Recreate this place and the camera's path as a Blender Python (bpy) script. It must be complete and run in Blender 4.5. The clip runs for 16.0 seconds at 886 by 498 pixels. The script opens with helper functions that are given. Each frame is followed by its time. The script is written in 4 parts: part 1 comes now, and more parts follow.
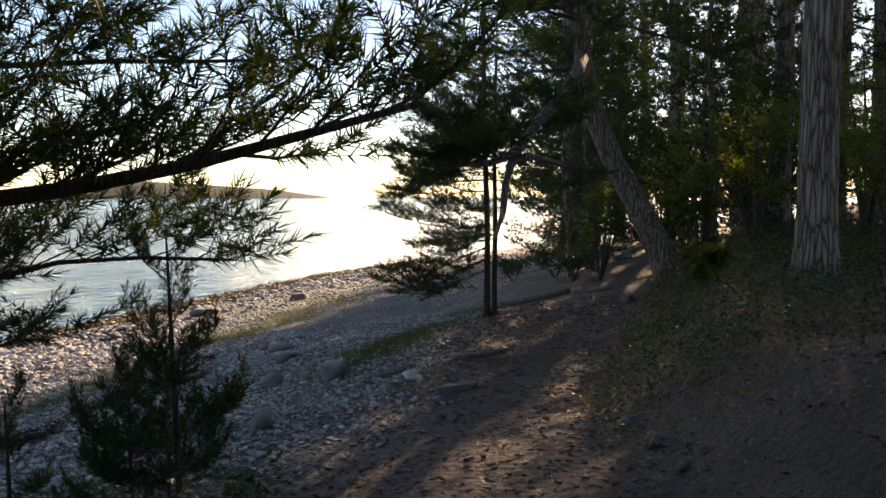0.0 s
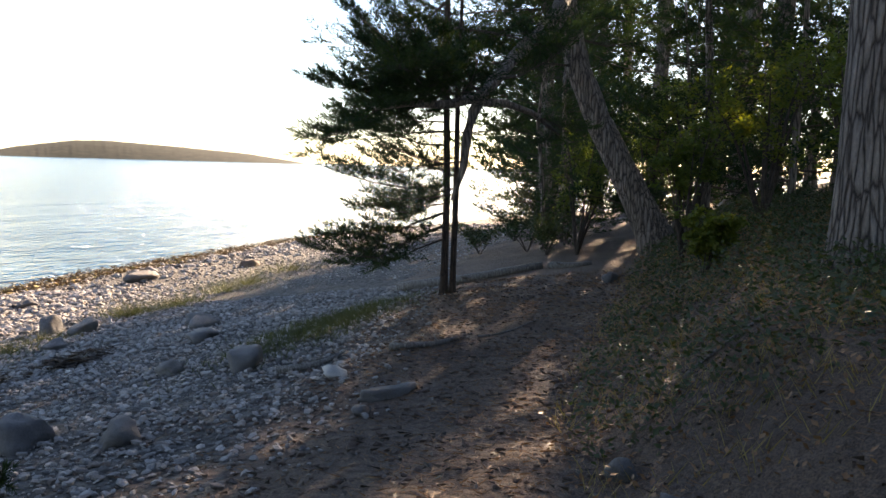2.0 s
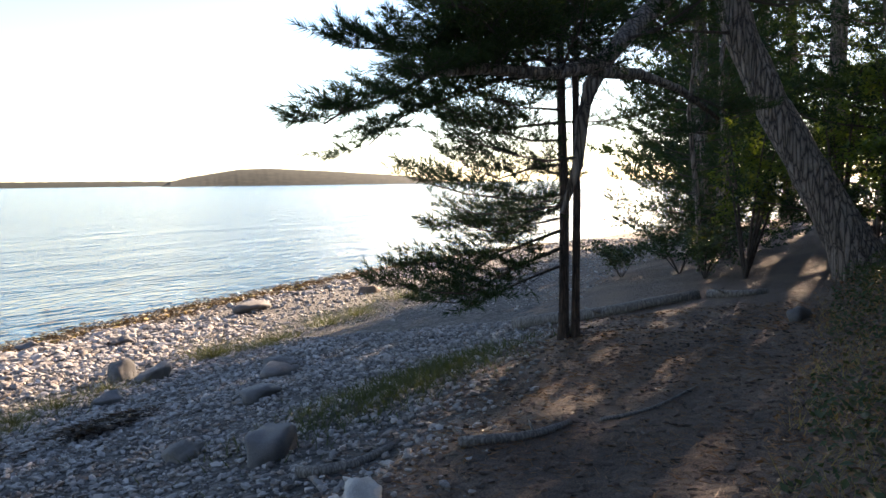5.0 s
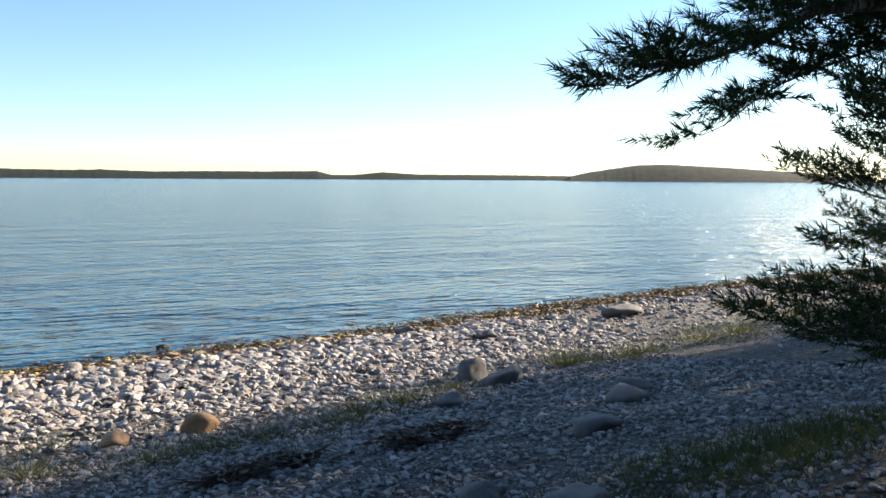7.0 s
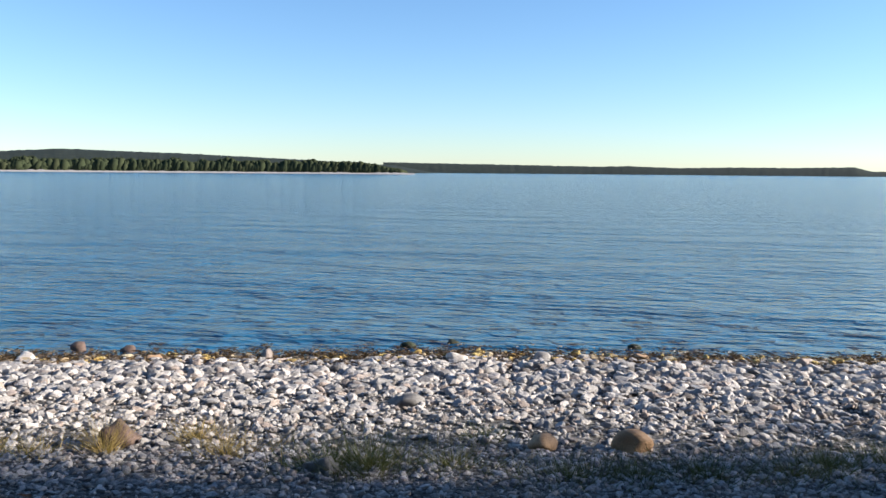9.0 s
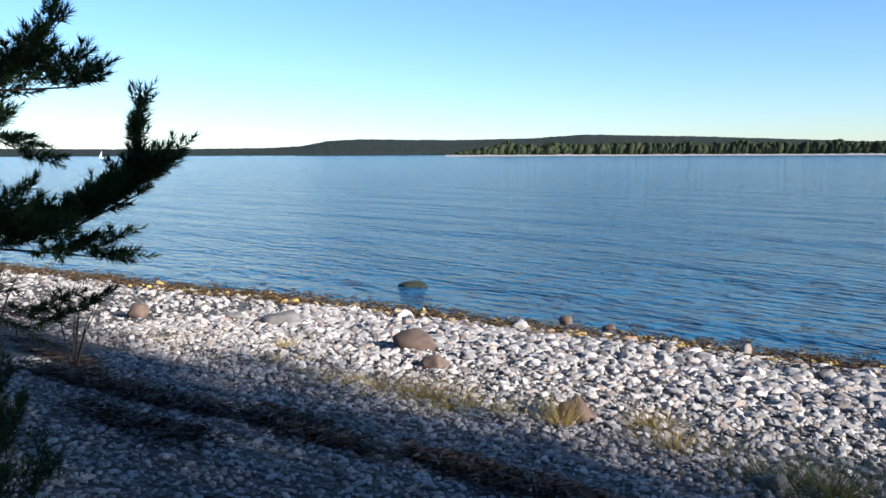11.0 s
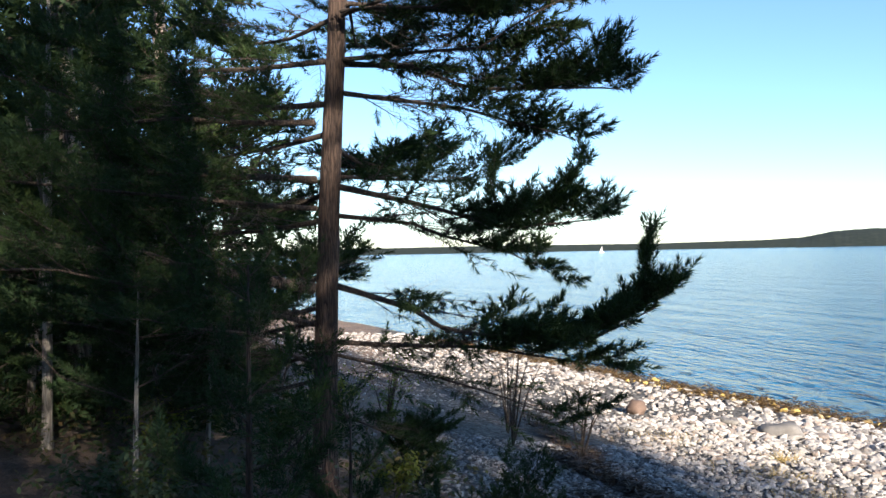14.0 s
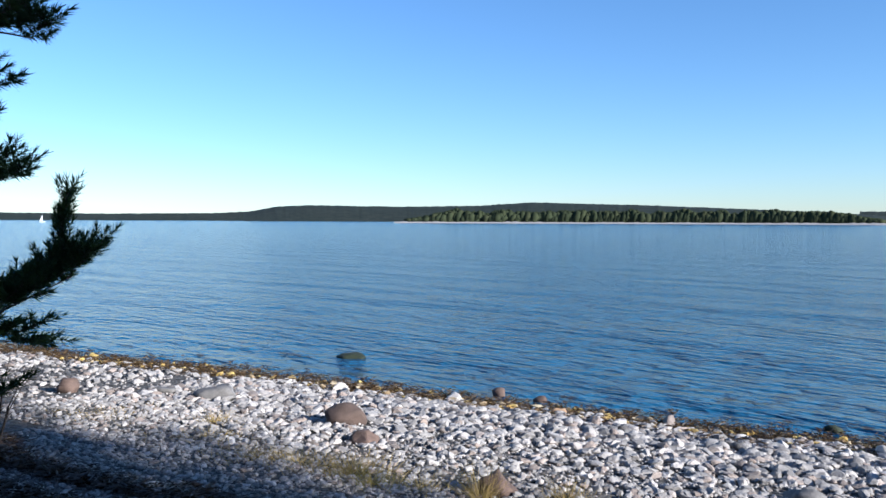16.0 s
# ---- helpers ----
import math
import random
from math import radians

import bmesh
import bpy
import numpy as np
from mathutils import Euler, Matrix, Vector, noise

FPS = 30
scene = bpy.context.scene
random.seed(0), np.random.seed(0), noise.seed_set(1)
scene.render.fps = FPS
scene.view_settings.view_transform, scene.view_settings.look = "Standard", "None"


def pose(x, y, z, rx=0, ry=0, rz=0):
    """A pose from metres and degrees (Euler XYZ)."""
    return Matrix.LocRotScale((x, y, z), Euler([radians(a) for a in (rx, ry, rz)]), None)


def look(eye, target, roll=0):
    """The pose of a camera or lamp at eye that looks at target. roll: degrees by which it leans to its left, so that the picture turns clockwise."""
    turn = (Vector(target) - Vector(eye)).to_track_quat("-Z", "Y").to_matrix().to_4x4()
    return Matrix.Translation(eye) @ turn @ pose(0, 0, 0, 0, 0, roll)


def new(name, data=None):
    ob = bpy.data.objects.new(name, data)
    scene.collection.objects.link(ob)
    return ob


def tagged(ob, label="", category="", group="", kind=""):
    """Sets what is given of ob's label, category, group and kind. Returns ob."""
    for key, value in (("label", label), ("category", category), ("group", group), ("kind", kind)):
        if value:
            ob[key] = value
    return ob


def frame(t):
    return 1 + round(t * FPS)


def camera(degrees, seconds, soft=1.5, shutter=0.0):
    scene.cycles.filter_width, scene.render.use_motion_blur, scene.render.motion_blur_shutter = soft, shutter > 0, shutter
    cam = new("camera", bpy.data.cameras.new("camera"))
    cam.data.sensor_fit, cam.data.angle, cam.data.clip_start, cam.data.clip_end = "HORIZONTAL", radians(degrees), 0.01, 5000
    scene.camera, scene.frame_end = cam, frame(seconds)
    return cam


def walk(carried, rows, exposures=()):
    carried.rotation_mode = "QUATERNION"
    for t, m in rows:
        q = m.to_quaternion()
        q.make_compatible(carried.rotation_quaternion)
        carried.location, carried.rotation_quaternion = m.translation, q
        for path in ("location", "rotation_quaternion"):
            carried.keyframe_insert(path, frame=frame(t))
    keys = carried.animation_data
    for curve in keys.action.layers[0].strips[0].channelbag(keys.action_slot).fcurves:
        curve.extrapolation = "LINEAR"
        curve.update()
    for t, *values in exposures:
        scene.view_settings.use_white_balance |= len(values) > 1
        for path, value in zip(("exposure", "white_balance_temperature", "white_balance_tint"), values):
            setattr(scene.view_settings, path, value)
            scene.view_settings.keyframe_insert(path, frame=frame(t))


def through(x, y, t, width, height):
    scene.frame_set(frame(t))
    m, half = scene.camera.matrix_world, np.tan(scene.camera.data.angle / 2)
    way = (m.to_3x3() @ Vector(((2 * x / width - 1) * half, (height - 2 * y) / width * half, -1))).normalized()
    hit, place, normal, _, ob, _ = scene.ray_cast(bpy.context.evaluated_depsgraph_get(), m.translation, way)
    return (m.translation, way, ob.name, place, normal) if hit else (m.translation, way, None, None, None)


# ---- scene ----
PATH = [
    (0, (-3.842, -1.172, 3.084), (-2.02, -0.357, 2.954), -0.1),
    (0.5, (-3.371, -1.051, 3.015), (-1.518, -0.31, 2.878), 0.8),
    (1, (-2.999, -0.938, 2.964), (-1.099, -0.336, 2.797), 0.3),
    (1.5, (-2.602, -0.868, 2.967), (-0.737, -0.171, 2.772), 1.6),
    (2, (-2.18, -0.733, 2.912), (-0.339, 0.021, 2.709), 1.6),
    (2.5, (-1.814, -0.643, 2.891), (-0.005, 0.174, 2.643), 0.9),
    (3, (-1.449, -0.548, 2.89), (0.262, 0.463, 2.663), -0.5),
    (3.5, (-1.039, -0.386, 2.854), (0.669, 0.635, 2.655), -0.0),
    (3.7, (-0.89, -0.351, 2.851), (0.818, 0.67, 2.657), -0.5),
    (5.8, (0.465, 0.067, 2.801), (2.053, 1.276, 2.674), 0.4),
    (6, (0.576, 0.13, 2.806), (2.102, 1.416, 2.671), 0.5),
    (6.5, (0.79, 0.256, 2.805), (2.044, 1.807, 2.65), 0.6),
    (7, (1.048, 0.441, 2.816), (2.038, 2.17, 2.644), 0.3),
    (7.5, (1.311, 0.475, 2.861), (1.96, 2.356, 2.66), 1.7),
    (8, (1.478, 0.668, 2.813), (1.953, 2.598, 2.588), 1.6),
    (8.5, (1.651, 0.973, 2.827), (1.882, 2.946, 2.598), 2.7),
    (9, (1.831, 1.189, 2.785), (1.63, 3.169, 2.596), 0.5),
    (9.5, (1.881, 1.362, 2.757), (1.368, 3.281, 2.52), 0.4),
    (10, (1.889, 1.55, 2.744), (1.126, 3.377, 2.456), -0.3),
    (10.2, (1.899, 1.616, 2.727), (1.028, 3.392, 2.436), -0.5),
    (12.3, (2.431, 1.417, 2.953), (0.746, 2.493, 2.884), 0.7),
    (12.5, (2.431, 1.413, 2.953), (0.731, 2.465, 2.912), 0.5),
    (13, (2.432, 1.41, 2.948), (0.666, 2.348, 2.931), -0.5),
    (13.5, (2.38, 1.362, 2.945), (0.521, 2.102, 2.938), -1.2),
    (14, (2.36, 1.33, 2.979), (0.431, 1.861, 2.988), -1.1),
    (14.5, (2.466, 1.346, 2.926), (0.547, 1.911, 2.941), -0.4),
    (15, (2.422, 1.379, 2.962), (0.645, 2.296, 2.923), -0.4),
    (15.5, (2.609, 1.459, 2.943), (1.06, 2.723, 2.888), -0.7),
    (16, (2.47, 1.47, 2.951), (1.26, 3.062, 2.88), 0.2),
]
EXPOSURES = [(t, s + 1.3, k, 20 if t < 6.2 else 10) for t, s, k in ((0.0, 0.7, 8700), (0.5, 0.65, 8600), (1.0, 1.22, 8400), (1.5, 1.65, 8300), (2.0, 1.2, 8100), (2.5, 0.78, 7700), (3.0, 0.6, 7700), (3.7, 0.8, 7700), (5.0, 1.15, 7700), (6.0, 1.42, 7700), (6.5, 0.75, 7000), (7.0, 0.55, 6600),
                                                 (9.0, 0.25, 5850), (10.0, 0.15, 5500), (12.5, 0.2, 5550), (13.5, 0.33, 5850), (14.2, 0.68, 6200), (15.0, 0.68, 6100), (15.5, 0.4, 5800), (16.0, 0.05, 5200))]
cam = camera(57.3, 16.0)
walk(cam, [(t, look(e, g, r)) for t, e, g, r in PATH], EXPOSURES)

# ---- light: low sun from the east along the shore ----
SUN_AZ, SUN_EL = 5.0, 20.0
world = bpy.data.worlds.new("world")
scene.world = world
world.use_nodes = True
wt = world.node_tree
sky = wt.nodes.new("ShaderNodeTexSky")
sky.sky_type, sky.sun_disc = "NISHITA", False
sky.air_density, sky.dust_density, sky.ozone_density = 1.0, 0.1, 4.0
sky.sun_elevation, sky.sun_rotation = radians(SUN_EL), radians(90 - SUN_AZ)
wt.links.new(sky.outputs[0], wt.nodes["Background"].inputs[0])
wt.nodes["Background"].inputs[1].default_value = 0.065
SUN_DIR = Vector((math.cos(radians(SUN_EL)) * math.cos(radians(SUN_AZ)), math.cos(radians(SUN_EL)) * math.sin(radians(SUN_AZ)), math.sin(radians(SUN_EL))))
sun = new("sun", bpy.data.lights.new("sun", "SUN"))
sun.data.energy, sun.data.angle, sun.data.color = 5.0, radians(0.5), (1.0, 0.86, 0.68)
sun.matrix_world = look(SUN_DIR * 60, (0, 0, 0))


# ---- materials ----
def graph(name):
    m = bpy.data.materials.new(name)
    m.use_nodes = True
    nt = m.node_tree
    return m, nt, nt.nodes["Principled BSDF"]


def node(nt, kind, **values):
    n = nt.nodes.new(kind)
    for k, v in values.items():
        n.inputs[k.replace("_", " ")].default_value = v
    return n


def coords(nt, scale=(1, 1, 1)):
    tc = nt.nodes.new("ShaderNodeTexCoord")
    mp = nt.nodes.new("ShaderNodeMapping")
    mp.inputs["Scale"].default_value = scale
    nt.links.new(tc.outputs["Object"], mp.inputs["Vector"])
    return mp.outputs["Vector"]


def ramp(nt, fac, stops):
    r = nt.nodes.new("ShaderNodeValToRGB")
    while len(r.color_ramp.elements) < len(stops):
        r.color_ramp.elements.new(0.5)
    for e, (p, c) in zip(r.color_ramp.elements, stops):
        e.position, e.color = p, (*c, 1)
    nt.links.new(fac, r.inputs["Fac"])
    return r.outputs["Color"]


def mixed(nt, fac, a, b, how="MIX"):
    m = nt.nodes.new("ShaderNodeMix")
    m.data_type, m.blend_type = "RGBA", how
    for sock, v in ((m.inputs["Factor"], fac), (m.inputs["A"], a), (m.inputs["B"], b)):
        if isinstance(v, (int, float)):
            sock.default_value = v
        elif isinstance(v, tuple):
            sock.default_value = (*v, 1)
        else:
            nt.links.new(v, sock)
    return m.outputs["Result"]


def bump(nt, bsdf, height, strength, distance, normal=None):
    b = node(nt, "ShaderNodeBump", Strength=strength, Distance=distance)
    nt.links.new(height, b.inputs["Height"])
    if normal is not None:
        nt.links.new(normal, b.inputs["Normal"])
    nt.links.new(b.outputs["Normal"], bsdf.inputs["Normal"])
    return b.outputs["Normal"]


def noise_tex(nt, vec, scale, detail=4, rough=0.55):
    n = node(nt, "ShaderNodeTexNoise", Scale=scale, Detail=detail, Roughness=rough)
    if vec is not None:
        nt.links.new(vec, n.inputs["Vector"])
    return n.outputs["Fac"]


def stone_material(name, stops, wear=0.35):
    """Weathered granite: a tint a stone, speckles and a fine rough relief."""
    m, nt, b = graph(name)
    vec = coords(nt)
    geo = nt.nodes.new("ShaderNodeNewGeometry")
    info = nt.nodes.new("ShaderNodeObjectInfo")
    add = nt.nodes.new("ShaderNodeMath")
    add.operation = "ADD"
    nt.links.new(geo.outputs["Random Per Island"], add.inputs[0])
    nt.links.new(info.outputs["Random"], add.inputs[1])
    fr = nt.nodes.new("ShaderNodeMath")
    fr.operation = "FRACT"
    nt.links.new(add.outputs[0], fr.inputs[0])
    tint = ramp(nt, fr.outputs[0], stops)
    big = noise_tex(nt, vec, 7, 5)
    fine = noise_tex(nt, vec, 160, 3, 0.7)
    col = mixed(nt, 0.62, tint, ramp(nt, big, [(0.3, (0.45, 0.45, 0.45)), (0.7, (1.1, 1.08, 1.05))]), "MULTIPLY")
    col = mixed(nt, wear, col, ramp(nt, fine, [(0.35, (0.35, 0.33, 0.32)), (0.65, (1.2, 1.2, 1.2))]), "MULTIPLY")
    nt.links.new(col, b.inputs["Base Color"])
    b.inputs["Roughness"].default_value = 0.82
    bump(nt, b, noise_tex(nt, vec, 55, 5, 0.65), 0.8, 0.014)
    return m


PALE = [(0.0, (0.20, 0.19, 0.185)), (0.25, (0.43, 0.405, 0.385)), (0.5, (0.28, 0.265, 0.255)), (0.7, (0.56, 0.525, 0.50)), (0.85, (0.33, 0.265, 0.225)), (1.0, (0.09, 0.088, 0.09))]
M_STONE = stone_material("beach_stone", PALE)
M_BOULDER = stone_material("granite_boulder", [(0.0, (0.12, 0.115, 0.115)), (0.5, (0.19, 0.18, 0.17)), (1.0, (0.15, 0.145, 0.15))], 0.5)
M_TAN = stone_material("ochre_boulder", [(0.0, (0.40, 0.24, 0.12)), (1.0, (0.46, 0.30, 0.17))], 0.5)
M_BROWN = stone_material("brown_boulder", [(0.0, (0.11, 0.075, 0.06)), (1.0, (0.16, 0.105, 0.08))], 0.5)
M_WHITE = stone_material("pale_quartz_stone", [(0.0, (0.58, 0.53, 0.47)), (1.0, (0.64, 0.58, 0.52))], 0.3)
M_ALGAE = stone_material("algae_covered_stone", [(0.0, (0.014, 0.022, 0.008)), (1.0, (0.022, 0.032, 0.010))], 0.5)
M_WRACKSTONE = stone_material("weed_stained_stone", [(0.0, (0.42, 0.25, 0.05)), (0.4, (0.52, 0.40, 0.13)), (0.7, (0.16, 0.09, 0.03)), (1.0, (0.55, 0.46, 0.30))], 0.4)


def ground_material():
    """Pebbles on the slope, needle litter and earth on the path and under the trees; the share of litter is a vertex value."""
    m, nt, b = graph("pebble_and_litter_ground")
    vec = coords(nt)
    vor = node(nt, "ShaderNodeTexVoronoi", Scale=17.0, Randomness=1.0)
    nt.links.new(vec, vor.inputs["Vector"])
    sep = nt.nodes.new("ShaderNodeSeparateColor")
    nt.links.new(vor.outputs["Color"], sep.inputs[0])
    # shade between stones is painted in: dark pebble tones, darker still at cell edges
    peb = ramp(nt, sep.outputs[0], [(0.0, (0.04, 0.037, 0.034)), (0.4, (0.09, 0.083, 0.077)), (0.75, (0.16, 0.15, 0.14)), (1.0, (0.07, 0.062, 0.055))])
    gap_shade = ramp(nt, vor.outputs["Distance"], [(0.0, (1, 1, 1)), (0.5, (0.8, 0.8, 0.8)), (0.75, (0.25, 0.22, 0.2))])
    peb = mixed(nt, 1.0, peb, gap_shade, "MULTIPLY")
    coarse, fine = noise_tex(nt, vec, 1.3, 5), noise_tex(nt, vec, 90, 4, 0.75)
    lit = ramp(nt, coarse, [(0.3, (0.085, 0.058, 0.045)), (0.5, (0.13, 0.09, 0.068)), (0.7, (0.18, 0.125, 0.092))])
    lit = mixed(nt, 0.8, lit, ramp(nt, fine, [(0.35, (0.3, 0.28, 0.27)), (0.5, (0.9, 0.9, 0.9)), (0.66, (1.9, 1.75, 1.5))]), "MULTIPLY")
    at = nt.nodes.new("ShaderNodeAttribute")
    at.attribute_name = "litter"
    edge = nt.nodes.new("ShaderNodeMath")
    edge.operation = "ADD"
    nt.links.new(at.outputs["Fac"], edge.inputs[0])
    wob = ramp(nt, noise_tex(nt, vec, 3.5, 5, 0.7), [(0.3, (0, 0, 0)), (0.7, (1, 1, 1))])
    nt.links.new(wob, edge.inputs[1])
    mask = ramp(nt, edge.outputs[0], [(0.75, (0, 0, 0)), (1.0, (1, 1, 1))])
    nt.links.new(mixed(nt, mask, peb, lit), b.inputs["Base Color"])
    b.inputs["Roughness"].default_value = 0.95
    n1 = bump(nt, b, vor.outputs["Distance"], 0.9, -0.03)
    bump(nt, b, fine, 0.7, 0.02, n1)
    return m


def bark_material(name, dark, light, scale=1.0, strength=1.0):
    m, nt, b = graph(name)
    vec = coords(nt, (11 * scale, 11 * scale, 1.0 * scale))
    vor = node(nt, "ShaderNodeTexVoronoi", Scale=2.2)
    vor.feature = "DISTANCE_TO_EDGE"
    warp = node(nt, "ShaderNodeTexNoise", Scale=1.6, Detail=4.0)
    nt.links.new(vec, warp.inputs["Vector"])
    nt.links.new(mixed(nt, 0.6, vec, warp.outputs["Color"], "ADD"), vor.inputs["Vector"])
    plates = ramp(nt, vor.outputs["Distance"], [(0.0, (0, 0, 0)), (0.12, (0.6, 0.6, 0.6)), (0.4, (1, 1, 1))])
    fine = noise_tex(nt, coords(nt, (40, 40, 14)), 1.5, 5, 0.7)
    col = mixed(nt, plates, dark, light)
    col = mixed(nt, 0.6, col, ramp(nt, fine, [(0.3, (0.45, 0.43, 0.42)), (0.7, (1.35, 1.3, 1.25))]), "MULTIPLY")
    nt.links.new(col, b.inputs["Base Color"])
    b.inputs["Roughness"].default_value = 0.92
    n1 = bump(nt, b, plates, strength, 0.03)
    bump(nt, b, fine, 0.6, 0.012, n1)
    return m


M_GROUND = ground_material()
M_BARK = bark_material("pine_bark", (0.05, 0.036, 0.03), (0.33, 0.275, 0.235))
M_BARK_THIN = bark_material("young_pine_bark", (0.03, 0.02, 0.016), (0.11, 0.072, 0.055), 2.2, 0.6)
M_LIMB = bark_material("limb_bark", (0.035, 0.026, 0.02), (0.10, 0.075, 0.06), 2.5, 0.5)
M_DEAD = bark_material("grey_dead_wood", (0.12, 0.11, 0.10), (0.30, 0.275, 0.25), 1.8, 0.4)


def leaf_material(name, stops, through=0.3):
    """Foliage with some light passing through it."""
    m, nt, b = graph(name)
    geo, info = nt.nodes.new("ShaderNodeNewGeometry"), nt.nodes.new("ShaderNodeObjectInfo")
    half = nt.nodes.new("ShaderNodeMath")
    half.operation = "MULTIPLY_ADD"
    half.inputs[1].default_value = 0.5
    nt.links.new(geo.outputs["Random Per Island"], half.inputs[0])
    sc = nt.nodes.new("ShaderNodeMath")
    sc.operation = "MULTIPLY"
    sc.inputs[1].default_value = 0.5
    nt.links.new(info.outputs["Random"], sc.inputs[0])
    nt.links.new(sc.outputs[0], half.inputs[2])
    col = ramp(nt, half.outputs[0], stops)
    nt.links.new(col, b.inputs["Base Color"])
    b.inputs["Roughness"].default_value = 0.55
    tr = nt.nodes.new("ShaderNodeBsdfTranslucent")
    nt.links.new(mixed(nt, 1.0, col, (1.5, 1.5, 0.7), "MULTIPLY"), tr.inputs["Color"])
    mx = nt.nodes.new("ShaderNodeMixShader")
    mx.inputs[0].default_value = through
    nt.links.new(b.outputs[0], mx.inputs[1])
    nt.links.new(tr.outputs[0], mx.inputs[2])
    nt.links.new(mx.outputs[0], nt.nodes["Material Output"].inputs["Surface"])
    return m


M_NEEDLE = leaf_material("pine_needles", [(0.0, (0.016, 0.034, 0.014)), (0.5, (0.026, 0.048, 0.018)), (0.85, (0.04, 0.065, 0.02)), (1.0, (0.075, 0.085, 0.022))], 0.22)
M_NEEDLE.node_tree.nodes["Principled BSDF"].inputs["Specular IOR Level"].default_value = 0.2
M_NEEDLE.node_tree.nodes["Principled BSDF"].inputs["Roughness"].default_value = 0.7
M_LEAF = leaf_material("broad_leaves", [(0.0, (0.05, 0.085, 0.018)), (0.5, (0.10, 0.13, 0.025)), (1.0, (0.17, 0.17, 0.03))], 0.5)
M_SHRUB = leaf_material("bilberry_leaves", [(0.0, (0.025, 0.045, 0.016)), (0.5, (0.045, 0.07, 0.025)), (0.8, (0.085, 0.075, 0.03)), (1.0, (0.13, 0.07, 0.035))], 0.3)
M_GRASS = leaf_material("dry_beach_grass", [(0.0, (0.22, 0.16, 0.06)), (0.5, (0.36, 0.26, 0.10)), (1.0, (0.16, 0.17, 0.05))], 0.3)
M_GRASS_GREEN = leaf_material("low_green_grass", [(0.0, (0.04, 0.055, 0.018)), (0.6, (0.07, 0.08, 0.028)), (1.0, (0.16, 0.13, 0.06))], 0.3)
M_WRACK = leaf_material("bladder_wrack", [(0.0, (0.03, 0.018, 0.006)), (0.55, (0.09, 0.05, 0.012)), (0.85, (0.22, 0.14, 0.03)), (1.0, (0.08, 0.085, 0.018))], 0.15)
M_WRACK_DARK = leaf_material("dried_black_wrack", [(0.0, (0.018, 0.013, 0.010)), (0.7, (0.045, 0.030, 0.02)), (1.0, (0.10, 0.055, 0.03))], 0.05)
M_LITTER = leaf_material("fallen_needles", [(0.0, (0.16, 0.075, 0.03)), (0.5, (0.27, 0.13, 0.055)), (1.0, (0.38, 0.24, 0.13))], 0.1)
M_FAR = leaf_material("far_forest", [(0.0, (0.026, 0.034, 0.02)), (0.6, (0.038, 0.046, 0.025)), (1.0, (0.045, 0.045, 0.025))], 0.0)
M_FAR.node_tree.nodes["Principled BSDF"].inputs["Specular IOR Level"].default_value = 0.0


def hill_material():
    m, nt, b = graph("wooded_hill")
    vec = coords(nt, (1, 1, 2.5))
    col = ramp(nt, noise_tex(nt, vec, 0.06, 6, 0.7), [(0.3, (0.014, 0.020, 0.018)), (0.55, (0.024, 0.031, 0.026)), (0.75, (0.045, 0.045, 0.038))])
    nt.links.new(col, b.inputs["Base Color"])
    b.inputs["Roughness"].default_value = 1.0
    b.inputs["Specular IOR Level"].default_value = 0.1
    return m


def water_material():
    """Sea: dark below, mirror above, ripples that lengthen along the shore."""
    m, nt, b = graph("sea_water")
    b.inputs["Base Color"].default_value = (0.016, 0.088, 0.18, 1)
    b.inputs["Roughness"].default_value = 0.12
    b.inputs["IOR"].default_value = 1.333
    w1 = noise_tex(nt, coords(nt, (0.85, 2.1, 1)), 1.6, 3, 0.5)
    w2 = noise_tex(nt, coords(nt, (0.10, 0.32, 1)), 1.0, 3, 0.5)
    w3 = noise_tex(nt, coords(nt, (3.0, 7.0, 1)), 1.6, 2, 0.5)
    w4 = noise_tex(nt, coords(nt, (0.42, 1.1, 1)), 1.0, 4, 0.6)
    n0 = bump(nt, b, w4, 0.8, 0.32)
    n1 = bump(nt, b, w2, 0.7, 1.8, n0)
    n2 = bump(nt, b, w1, 0.9, 0.46, n1)
    bump(nt, b, w3, 0.5, 0.06, n2)
    return m


M_HILL, M_WATER = hill_material(), water_material()


def plain(name, colour, rough=0.6):
    m, nt, b = graph(name)
    b.inputs["Base Color"].default_value, b.inputs["Roughness"].default_value = (*colour, 1), rough
    return m


# ---- mesh helpers ----
def mesh_of(name, verts, faces, material, smooth=True):
    me = bpy.data.meshes.new(name)
    me.from_pydata([tuple(v) for v in verts], [], faces)
    me.materials.append(material)
    if smooth:
        me.polygons.foreach_set("use_smooth", [True] * len(me.polygons))
    me.update()
    return me


def part_mesh(name, me, parent, label="", m=None):
    ob = new(name, me)
    ob.parent = parent
    if m is not None:
        ob.matrix_basis = m
    return tagged(ob, label) if label else ob


